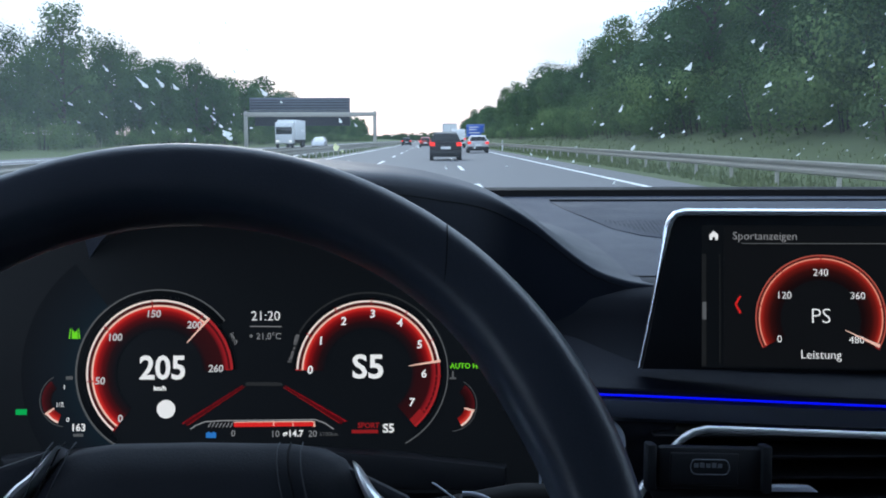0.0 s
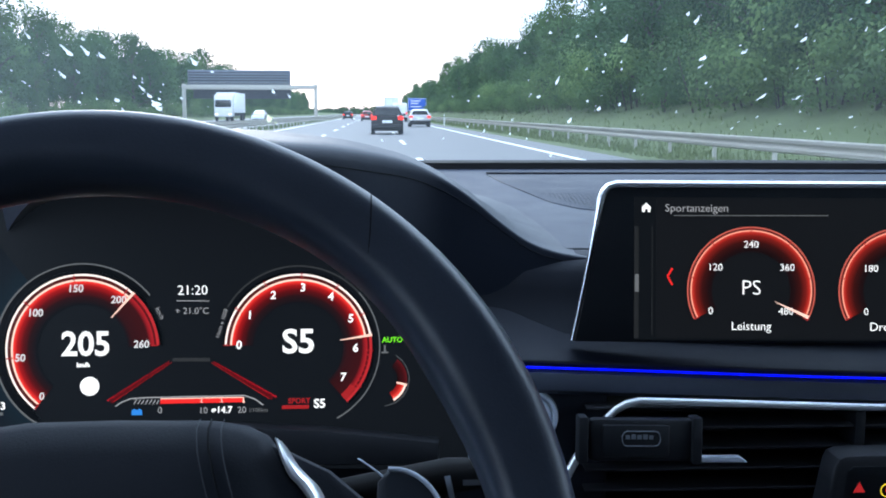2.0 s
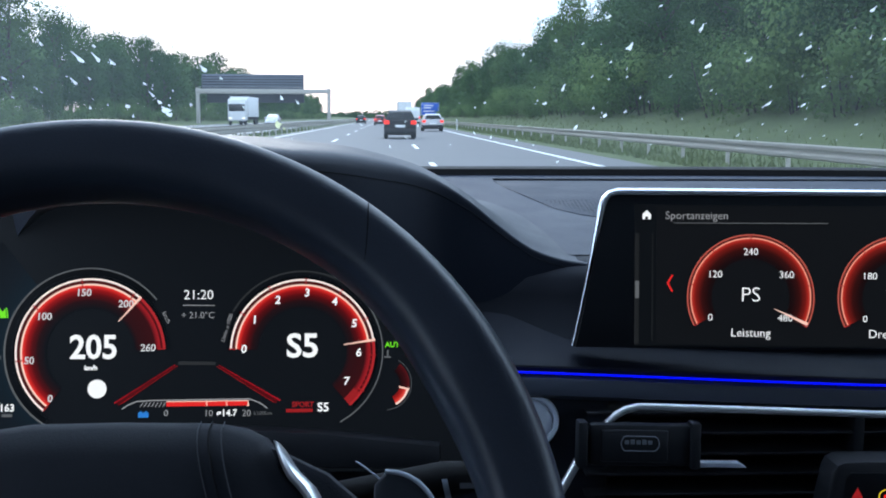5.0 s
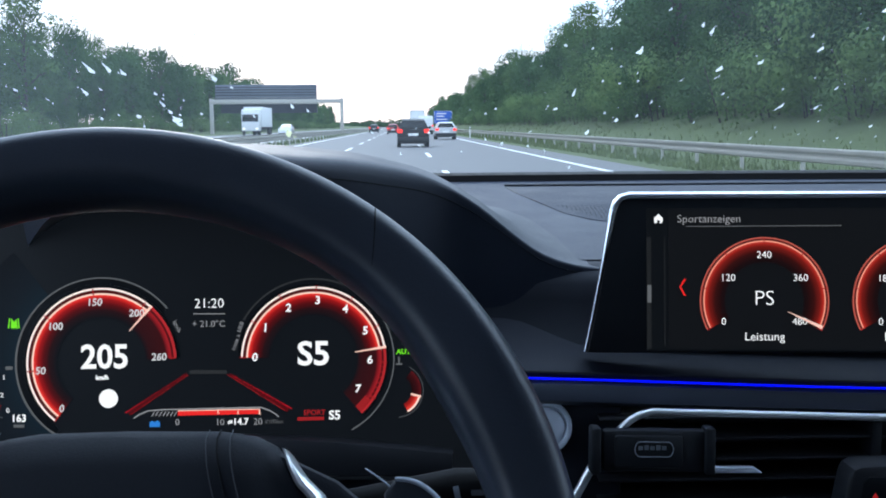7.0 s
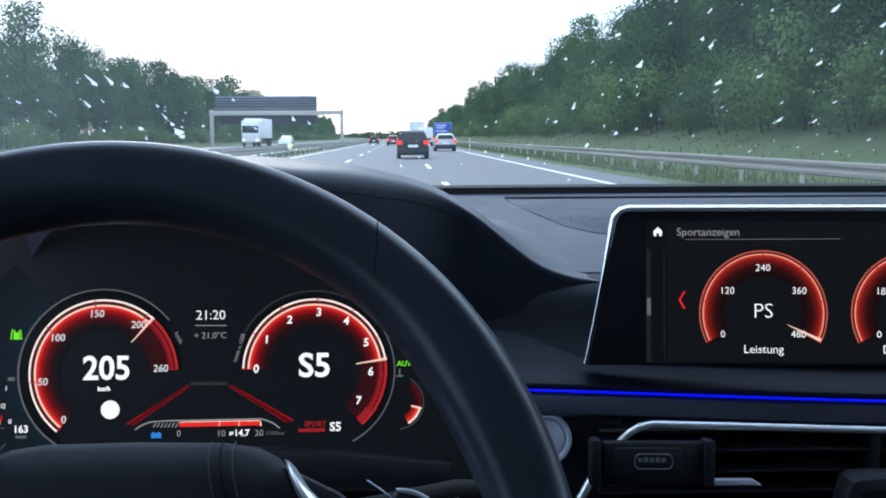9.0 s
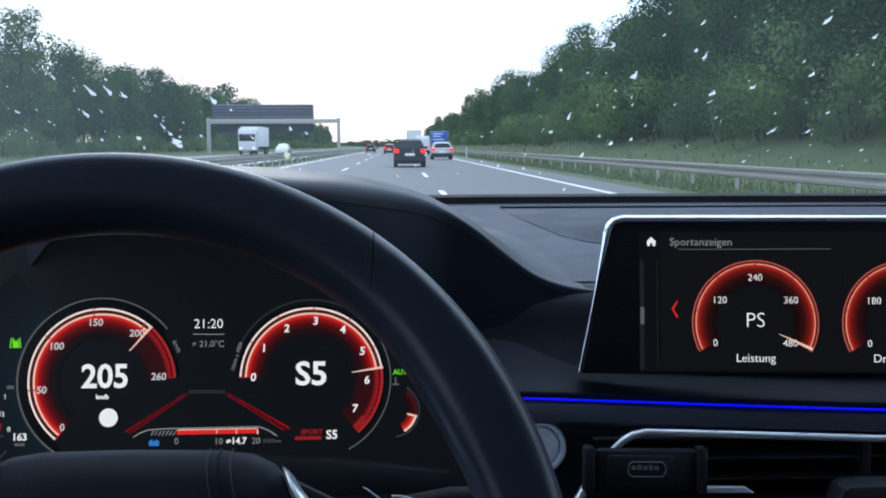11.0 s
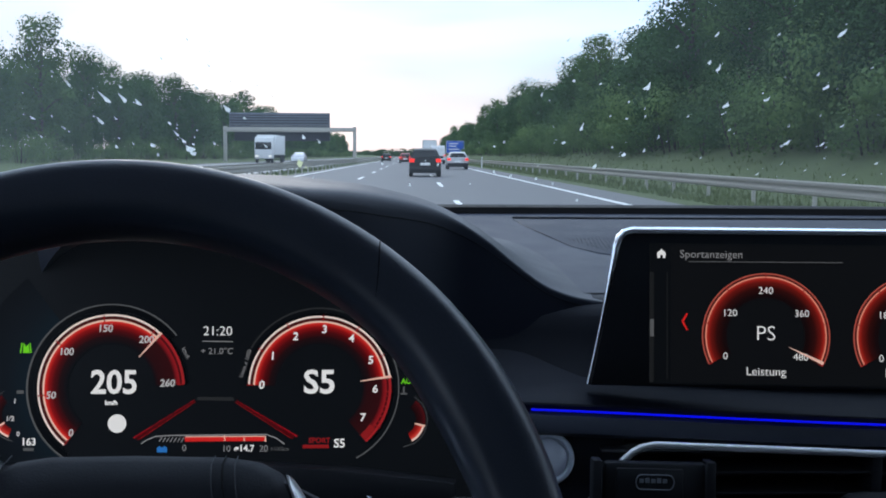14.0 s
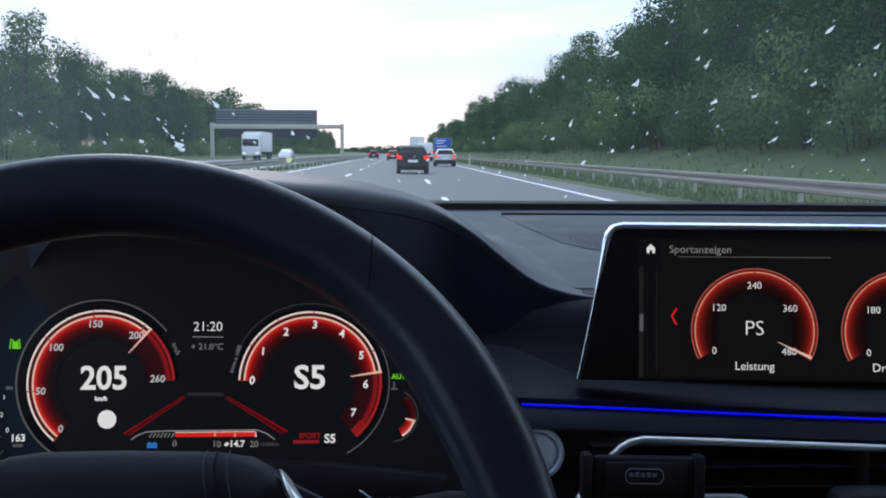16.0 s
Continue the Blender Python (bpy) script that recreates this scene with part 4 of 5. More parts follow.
    text("hold_print", "AUTO H", 13, 726, 623, GREEN_LIT, bold=0.3 * K)
    stroke("brake_sign", 700, 645, 712, 645, 3, DIM_LIT)
    stroke("brake_sign", 706, 645, 706, 632, 3, DIM_LIT)
    u, v = art(-68, 714)
    part("side_sign", boxes((u - 10 * K, u + 10 * K, v - 5 * K, v + 5 * K, 0.0002, 0.0005)), GREEN_DEEP, th, "small green lamp sign")
    text("range_number", "163", 18, 35, 741, WHITE_LIT, bold=0.4 * K)
    stroke("range_unit", 26, 754, 44, 754, 5, DIM_LIT)
    sm_stops = [(0.0, (0, 0, 0)), (0.5, (0.02, 0.001, 0.001)), (0.75, (0.35, 0.01, 0.008)), (0.9, (0.8, 0.06, 0.04)), (0.93, (1, 0.75, 0.65)), (0.98, (1, 0.75, 0.65)), (1.0, (0.3, 0.02, 0.02))]
    SMALL = dial_glow("small_gauge_glow", 44 * K, sm_stops)
    SMALL_DIM = dial_glow("small_gauge_dim", 44 * K, [(0.0, (0, 0, 0)), (0.6, (0.008, 0.002, 0.002)), (0.85, (0.035, 0.003, 0.004)), (1.0, (0.09, 0.006, 0.008))])
    for name, cx, cy, lit, dim, ring in (("temperature_gauge", 701, 692, (-62, -14), (-14, 52), (-85, 60)), ("fuel_gauge", 13, 692, (214, 250), (130, 214), (120, 262))):
        u, v = art(cx, cy)
        g = part(name, arc(47 * K, 48.2 * K, ring[0], ring[1], 0.0002, 0.0006, 32), RING_MID, th, "small curved red gauge", at=(u, v, 0))
        part("lit_sector", arc(27 * K, 44 * K, lit[0], lit[1], 0.0003, 0.0002, 20), SMALL, g, smooth=False)
        part("dim_sector", arc(27 * K, 44 * K, dim[0], dim[1], 0.0003, 0.0002, 20), SMALL_DIM, g, smooth=False)
        e = radians(lit[1] if name[0] == "t" else lit[0])
        part("needle", bar(26 * K * math.cos(e), 26 * K * math.sin(e), 45 * K * math.cos(e), 45 * K * math.sin(e), 3 * K, 4 * K, 0.0006), WARM_LIT, g)
    for t, x, y in (("1", 9, 669), ("1/2", 1, 700), ("0", 16, 727)):
        text("fuel_print", t, 12, x, y, WHITE_LIT)
    stroke("pump_sign", 12, 652, 24, 652, 6, DIM_LIT)


# ---------------------------------------------------------------- centre display
def centre_display():
    m = Matrix(((0.9976, 0.0097, -0.0691, 0.2242), (-0.0698, 0.1388, -0.9879, 0.66), (0, 0.9903, 0.1392, 1.0377), (0, 0, 0, 1)))
    th = thing("centre_display", "free-standing wide screen with a slim silver frame", "screen", m=m)
    KX, KY = 0.000361, 0.000365

    def art(x, y):
        return (x - 1353) * KX - 0.0004, (530 - y) * KY

    # housing with slanting sides and round upper corners
    left = [(1036, 625), (1050, 560), (1066, 480), (1080, 410), (1087, 375), (1092, 361), (1101, 351), (1115, 347)]
    mid = 1485
    right = [(2 * mid - x, y) for x, y in reversed(left)]
    out = [art(x, y) for x, y in left + right]
    part("housing", slab([(x * 1.0, y) for x, y in out][::-1], -0.018, -0.0025, 0.002), BLACK_PLASTIC, th, "black housing")
    part("glass", slab([(x + 0.0012 * (1 if x < 0.05 else -1), y) for x, y in out], -0.0025, 0.0, 0.0006), GLASS_BLACK, th, "black screen glass")
    # frame sinks and thins downwards, shaped to copy its reflection going dark there
    edge = [(u - (0.0005 if u < 0.05 else -0.0005), v + 0.0006, -0.001 - 0.0014 * ease(400, 520, y)) for (u, v), (_, y) in zip(out, left + right)]
    rad = []
    for x, y in left + right:
        rad.append(0.0004 + 0.0021 * (1 - ease(370, 500, y)))
    part("frame", tube(edge, rad, 10), SATIN_FRAME, th, "slim satin silver frame")
    z = 0.0006

    def plate(name, x0, y0, x1, y1, mat, zz=0.0002, label=""):
        (a, b), (c, d) = art(x0, y1), art(x1, y0)
        return part(name, boxes((a, c, b, d, zz - 0.0002, zz)), mat, th, label, smooth=False)

    plate("screen_back", 1144, 368, 1800, 621, SCREEN_BACK)
    plate("screen_pane", 1184, 372, 1790, 618, SCREEN_PANE, 0.0004, "slightly lighter lit pane")
    plate("side_strip", 1145, 420, 1153, 618, SCREEN_STRIP, 0.0004)
    plate("side_strip", 1176, 420, 1178, 612, SCREEN_STRIP, 0.0004)
    plate("side_slider", 1146, 505, 1153, 536, DIM_LIT, 0.0006)
    u, v = art(1166, 387)
    q = KX
    part("home_sign", slab([(u - 7 * q, v - 8 * q), (u - 2.5 * q, v - 8 * q), (u - 2.5 * q, v - 3 * q), (u + 2.5 * q, v - 3 * q), (u + 2.5 * q, v - 8 * q), (u + 7 * q, v - 8 * q), (u + 8 * q, v + 1 * q), (u, v + 8.5 * q), (u - 8 * q, v + 1 * q)], z, z + 0.0003), WHITE_LIT, th, "small white house sign")

    def text(name, t, size, x, y, mat, **kw):
        a, b = art(x, y)
        return words(name, t, size * KX, a, b, z, mat, th, **kw)

    def stroke(name, x0, y0, x1, y1, w, mat, w1=None):
        (a, b), (c, d) = art(x0, y0), art(x1, y1)
        return part(name, bar(a, b, c, d, w * KX, (w1 or w) * KX, z), mat, th)

    text("title_print", "Sportanzeigen", 20, 1256, 388, GREY_LIT, bold=-0.08 * KX)
    stroke("title_line", 1215, 401, 1490, 400, 1.4, DIM_LIT)
    stroke("arrow_sign", 1213, 494, 1204, 509, 3, RED_LIT)
    stroke("arrow_sign", 1204, 508, 1213, 524, 3, RED_LIT)
    R = 114 * KX
    lit = [(0.0, (0, 0, 0)), (0.66, (0.008, 0.002, 0.002)), (0.77, (0.03, 0.003, 0.002)), (0.86, (0.15, 0.008, 0.005)), (0.905, (0.36, 0.018, 0.011)), (0.924, (0.52, 0.04, 0.025)), (0.932, (0.9, 0.32, 0.22)), (0.944, (0.9, 0.32, 0.22)), (0.952, (0.08, 0.006, 0.006)), (0.976, (0.08, 0.006, 0.006)), (0.984, (0.5, 0.1, 0.07)), (1.0, (0.5, 0.1, 0.07))]
    LIT = dial_glow("screen_dial_lit", R, lit)
    DIMS = dial_glow("screen_dial_dim", R, [(0.0, (0, 0, 0)), (0.65, (0.02, 0.003, 0.003)), (0.9, (0.05, 0.006, 0.006)), (0.94, (0.25, 0.02, 0.02)), (1.0, (0.3, 0.03, 0.03))])

    def dial(name, cx, cy, nums, unit, title, label):
        x, y = art(cx, cy)
        d = part(name, arc(68 * KX, 71 * KX, -25, 205, 0.0004, 0.0001, 32), SCREEN_PANE, th, label, at=(x, y, 0))
        part("lit_sector", arc(70 * KX, R, -24, 207, z, 0.0002, 72), LIT, d, "glowing red sector with pale outline", smooth=False)
        part("dim_sector", arc(70 * KX, R, -28, -24, z, 0.0002, 6), DIMS, d, smooth=False)
        a = radians(-25)
        part("needle", bar(46 * KX * math.cos(a), 46 * KX * math.sin(a), 112 * KX * math.cos(a), 112 * KX * math.sin(a), 0.8 * KX, 6 * KX, z + 0.0003), WARM_LIT, d, "pale orange needle")
        for k in range(6):
            b = radians(207 - 39 * (k + 0.0))
            part("tick", bar(104 * KX * math.cos(b), 104 * KX * math.sin(b), 113 * KX * math.cos(b), 113 * KX * math.sin(b), 1.8 * KX, 1.8 * KX, z + 0.0003), RED_DIM, d)
        for t, nx, ny in nums:
            words("dial_number", t, 18 * KX, nx * KX, ny * KX, z + 0.0003, WHITE_LIT, d, bold=-0.1 * KX)
        words("unit_print", unit, 38 * KX, 0, 4 * KX, z + 0.0003, WHITE_LIT, d, bold=-0.5 * KX)
        words("title_print", title, 21.5 * KX, 0, -64 * KX, z + 0.0003, WHITE_LIT, d, bold=-0.1 * KX)

    dial("power_dial", 1353, 533, (("0", -72, -37), ("120", -64, 41), ("240", 0, 82), ("360", 64, 41), ("480", 62, -37)), "PS", "Leistung", "round red power dial")
    dial("torque_dial", 1622, 533, (("0", -65, -37), ("180", -57, 40), ("360", 0, 82)), "Nm", "Drehmoment", "round red torque dial")


# ---------------------------------------------------------------- console
def vents():
    th = thing("air_vent", "wide black centre air vent with a silver surround", "air vent")
    part("cavity", boxes((0.11, 0.5, 0.70, 0.705, 0.885, 0.966)), BLACK_PLASTIC, th)
    pts = [(0.096, 0.652, 0.90), (0.1013, 0.652, 0.9103), (0.1111, 0.652, 0.9291), (0.1219, 0.652, 0.9455), (0.1309, 0.652, 0.956), (0.1364, 0.652, 0.961), (0.1425, 0.652, 0.9645), (0.151, 0.652, 0.9665), (0.2042, 0.652, 0.9645), (0.26, 0.652, 0.9622), (0.3032, 0.652, 0.9604), (0.5, 0.652, 0.956)]
    part("surround", tube(pts, [0.0028, 0.003, 0.003, 0.0024, 0.0024, 0.0026, 0.0026, 0.0025, 0.0025, 0.0025, 0.0025, 0.0025], 12), SATIN, th, "bright satin silver surround")
    for k in range(6):
        z = 0.9605 - 0.0138 * k
        part("slat", boxes((0.118, 0.5, 0.656, 0.69, z - 0.0008, z + 0.0008), bevel=0.0004), VENT_SLAT, th)
    part("divider", boxes((0.295, 0.302, 0.654, 0.69, 0.90, 0.958), bevel=0.001), HOLDER_PLASTIC, th)
    part("vent_tab", slab([(0.191, 0.9262), (0.2224, 0.9257), (0.2165, 0.9297), (0.191, 0.93)], 0, 0.004, 0.0006), SATIN_CAP, th, "silver vent slider").matrix_basis = Matrix(((1, 0, 0, 0), (0, 0, -1, 0.652), (0, 1, 0, 0), (0, 0, 0, 1)))


def start_button():
    m = Matrix(((1, 0, 0, 0.0831), (0, 0.14, -0.99, 0.667), (0, 0.99, 0.14, 0.9534), (0, 0, 0, 1)))
    th = thing("start_button", "round satin silver button beside the wheel", "button", m=m)
    part("ring", lathe([(0.0135, 0.0), (0.0172, 0.0), (0.0176, 0.004), (0.0165, 0.0062), (0.0145, 0.0064), (0.0137, 0.005), (0.0135, 0.003)], 48), SATIN_CAP, th, "satin silver ring")
    part("cap", lathe([(0.0126, 0.0), (0.0126, 0.0045), (0.0113, 0.0056), (0.006, 0.0062), (0.0001, 0.0064)], 48), SATIN_CAP, th, "silver-grey button cap")


def phone_holder():
    m = pose(0.1432, 0.615, 0.9535, -6, 1.2, 0)
    th = thing("phone_holder", "black plastic phone holder clipped to the air vent", "phone holder", m=m)
    body = part("back_plate", boxes((-0.031, 0.033, 0.0, 0.009, -0.0145, 0.0118), bevel=0.003), HOLDER_PLASTIC, th)
    part("raised_pad", boxes((-0.024, 0.018, -0.0016, 0.001, -0.0115, 0.0085), bevel=0.0015), HOLDER_PLASTIC, body)
    for x in (-0.0355, 0.0345):
        part("clamp_arm", boxes((x - 0.003, x + 0.003, -0.004, 0.009, -0.0152, 0.0135), bevel=0.0015), HOLDER_PLASTIC, th)
    rr = []
    for cx, a0 in ((0.008, -90), (-0.012, 90)):
        for k in range(9):
            a = radians(a0 + 180 * k / 8)
            rr.append((cx + 0.0036 * math.cos(a), -0.0021, 0.001 + 0.0036 * math.sin(a)))
    rr = [((x + 0.002) * 0.86, y, (z - 0.001) * 1.25 + 0.0002) for x, y, z in rr]
    part("badge_rim", tube(rr, 0.0004, 6, closed=True), BADGE, th, "raised oblong badge outline")
    for k in range(5):
        x = -0.0095 + 0.0036 * k
        part("badge_mark", boxes((x, x + 0.0026, -0.0022, -0.0014, -0.0002, 0.0022 + 0.0005 * (k % 2))), BADGE, th)
    part("clip_stem", boxes((-0.006, 0.006, 0.009, 0.045, -0.012, 0.0), bevel=0.002), HOLDER_PLASTIC, th)


def control_panel():
    th = thing("control_panel", "black button panel with lit warning signs below the vent", "control panel")
    out = [(0.2585, 0.88), (0.2653, 0.9185), (0.2677, 0.9319), (0.27, 0.9366), (0.2745, 0.9387), (0.2897, 0.9392), (0.52, 0.936), (0.52, 0.88)]
    m = Matrix(((1, 0, 0, 0), (0, 0, -1, 0.64), (0, 1, 0, 0), (0, 0, 0, 1)))
    base = part("panel", slab(out, 0, 0.02, 0.003), BLACK_PLASTIC, th)
    base.matrix_basis = m
    face = part("panel_face", slab([(0.27, 0.882), (0.2755, 0.9285), (0.279, 0.932), (0.51, 0.9295), (0.51, 0.882)], 0.019, 0.0208, 0.0006), GLASS_BLACK, base)
    part("hazard_sign", slab([(0.2795, 0.9155), (0.287, 0.9155), (0.2832, 0.9222)], 0.0208, 0.0211), RED_DIM, face, "red lit warning triangle")
    part("ring_sign", arc(0.004, 0.0046, 0, 360, 0.0208, 0.0003, 32, 0.3015, 0.9165), YELLOW_LIT, face, "yellow lit ring sign")
    part("ring_mark", boxes((0.3003, 0.3027, 0.9153, 0.9177, 0.0208, 0.0211)), RED_LIT, face)


cabin()
dashboard()
cowl()
windscreen()
steering_wheel()
instrument_cluster()
centre_display()
vents()
start_button()
phone_holder()
control_panel()


# ---------------------------------------------------------------- road and land
def land():
    bm = bmesh.new()
    rows = []
    for y in (-200, -60, 0, 30, 60, 100, 160, 240, 360, 600, 1200, 2500, 4500):
        rows.append([(x, y, -0.06 if -27 < x < 9 else h) for x, h in ((-4000, 4), (-400, 3), (-80, 2.2), (-45, 1.0), (-32, 0.1), (-27.5, -0.02), (-26.5, -0.06), (8.5, -0.06), (9.5, 0.0), (13, 0.5), (18, 2.0), (30, 3.5), (80, 5), (400, 5), (4000, 6))])
    solid("ground", loft(rows), GRASS, "green mown grass verges along the motorway", "ground", kind="structure")
    for name, x0, x1 in (("road_near", -6.9, 6.6), ("road_far", -25.5, -9.2)):
        xs = [x0 + (x1 - x0) * k / 6 for k in range(7)]
        b = loft([[(x0, y, -0.05), *[(x, y, 0.0) for x in xs], (x1, y, -0.05)] for y in (-120, 0, 40, 100, 250, 700, 2500)])
        solid(name, b, ASPHALT, "grey worn asphalt carriageway", "road", kind="structure")
    for name, x in (("line_verge", 5.2), ("line_median", -6.2), ("line_far_median", -9.9), ("line_far_verge", -22.5)):
        solid(name, boxes((x - 0.1, x + 0.1, -120, 2400, 0.001, 0.006)), ROAD_PAINT, "solid white painted edge line on asphalt", "road marking", kind="structure", smooth=False)
    d = None
    for x in (1.15, -2.55, -14.0, -18.2):
        for k in range(26):
            y = -8 + 18.0 * k + (4 if x < 0 else 11)
            if d is None:
                d = solid("lane_dash", boxes((-0.075, 0.075, 0, 6.0, 0.001, 0.006)), ROAD_PAINT, "white painted lane dash on asphalt", "road marking", "lane dashes", smooth=False, m=pose(x, y, 0))
            else:
                copy_thing(d, pose(x, y, 0))


def guardrail(name, x, face, y0, y1, label):
    """A steel crash barrier: a waved beam on posts. face: the side that it turns to the road."""
    th = thing(name, label, "guardrail", "guardrails")
    prof = [(0, 0.34), (0.045, 0.37), (0.045, 0.43), (0.0, 0.475), (0.0, 0.515), (0.045, 0.56), (0.045, 0.62), (0, 0.65)]
    rows = [[(x + face * (0.08 + u), y, z) for u, z in prof] for y in [y0 + (y1 - y0) * k / 40 for k in range(41)]]
    b = loft(rows)
    bmesh.ops.solidify(b, geom=b.faces[:], thickness=0.004)
    part("beam", b, ZINC, th, "waved galvanised beam")
    me = mesh_from("post", boxes((-0.05, 0.05, -0.025, 0.025, -0.2, 0.60), bevel=0.008), ZINC)
    bl = mesh_from("spacer", boxes((-0.04, 0.08, -0.04, 0.04, 0.4, 0.58), bevel=0.01), ZINC)
    n = int(min(120, (y1 - y0) / 4))
    for k in range(n):
        for nm, mesh in (("post", me), ("spacer", bl)):
            o = new(nm, mesh)
            o.parent = th
            o.location = (x, y0 + 2 + 4 * k, 0)
            if face < 0:
                o.rotation_euler = (0, 0, math.pi)


# ---------------------------------------------------------------- trees
def leaf_cloud(bm, centre, radius, count, size, rng, squash=0.8, shell=0.55):
    """A clump of small turned leaf faces, thicker towards its outside. They are shaded as parts of the round clump."""
    soft = bm.verts.layers.float_vector.get("clump") or bm.verts.layers.float_vector.new("clump")
    for _ in range(count):
        d = Vector((rng.gauss(0, 1), rng.gauss(0, 1), rng.gauss(0, 1))).normalized()
        r = radius * (shell + (1 - shell) * rng.random()) * (0.8 + 0.4 * rng.random())
        p = Vector(centre) + Vector((d.x * r, d.y * r, d.z * r * squash))
        s = size * rng.uniform(0.6, 1.3)
        n = (d + Vector((rng.uniform(-0.6, 0.6), rng.uniform(-0.6, 0.6), rng.uniform(-0.2, 0.7)))).normalized()
        a = n.cross(Vector((rng.uniform(-1, 1), rng.uniform(-1, 1), rng.uniform(-1, 1)))).normalized() * s
        b = n.cross(a) * 0.62
        vs = [bm.verts.new(p + v) for v in (-a * 0.9 - b * 0.3, -b + a * 0.2, a, b * 0.9 - a * 0.2)]
        shade = (d * 0.75 + n * 0.35 + Vector((p.x * 0.06, p.y * 0.06, 0.3))).normalized()
        for v in vs:
            v[soft] = shade
        f = bm.faces.new(vs)
        f.normal_update()
        if f.normal.dot(shade) < 0:
            f.normal_flip()


def leafy(name, bm, material, parent=None):
    """Leaf faces as one mesh, each leaf lit by its clump's roundness."""
    me = bpy.data.meshes.new(name)
    bm.to_mesh(me)
    bm.free()
    me.materials.append(material)
    me.shade_smooth()
    soft = np.zeros(len(me.vertices) * 3, dtype=np.float32)
    me.attributes["clump"].data.foreach_get("vector", soft)
    me.normals_split_custom_set_from_vertices(soft.reshape(-1, 3))
    me.attributes.remove(me.attributes["clump"])
    ob = new(name, me)
    ob.parent = parent
    return ob


def broad_tree(seed, height, width, clumps, leaves, size, mat, name="tree", low=0.16):
    rng = random.Random(seed)
    th = thing(name, "tall leafy broadleaf tree at the forest edge", "tree", "trees beside the motorway")
    lean = Vector((rng.uniform(-0.3, 0.3), rng.uniform(-0.3, 0.3), 0))
    pts = [lean * (f ** 2) * 2 + Vector((0.06 * rng.uniform(-1, 1) * height * f * 0.3, 0.06 * rng.uniform(-1, 1) * height * f * 0.3, height * f * 0.92)) for f in (0, 0.12, 0.3, 0.5, 0.7, 0.9)]
    pts[0].z = -0.4
    trunk = part("trunk", tube(pts, [0.024 * height * (1 - 0.92 * k / 5) for k in range(6)], 8), BARK, th)
    crown = bmesh.new()
    for k in range(clumps):
        f = low + (1 - low) * ((k + 0.5) / clumps) ** 0.85
        wide = width * (0.35 + 0.65 * math.sin(min(1.0, (1.04 - f) * 1.9 + 0.05) * math.pi / 2)) * (0.75 + 0.3 * rng.random())
        a = k * 2.4 + rng.uniform(-0.4, 0.4)
        c = Vector((math.cos(a) * wide * rng.uniform(0.35, 0.8), math.sin(a) * wide * rng.uniform(0.35, 0.8), height * (f * 0.9 + 0.03)))
        leaf_cloud(crown, c, width * rng.uniform(0.3, 0.48), leaves, size, rng)
        if k % 2 == 0 and f < 0.85:
            root = pts[min(5, int(f * 5))]
            base = Vector((root.x * 0.9, root.y * 0.9, max(0.5, c.z - height * 0.12)))
            part("limb", tube([base, (base + c) / 2 + Vector((0, 0, 0.3)), c], [0.008 * height, 0.005 * height, 0.002 * height], 6), BARK, th)
    leafy("crown", crown, mat, th)
    return th


def bush(seed, height, mat):
    rng = random.Random(seed)
    th = thing("bush", "dense green bush in front of the forest", "bush", "bushes beside the motorway")
    b = bmesh.new()
    for k in range(9):
        leaf_cloud(b, (rng.uniform(-1.5, 1.5), rng.uniform(-1.2, 1.2), height * rng.uniform(0.2, 0.75)), height * rng.uniform(0.26, 0.4), 400, 0.06, rng)
    leafy("leaves", b, mat, th)
    stems = [tube([(0.2 * k - 0.4, 0, -0.2), (0.5 * k - 1.0, rng.uniform(-0.4, 0.4), height * 0.6)], [0.04, 0.015], 6) for k in range(5)]
    for s in stems:
        part("stem", s, BARK, th)
    return th


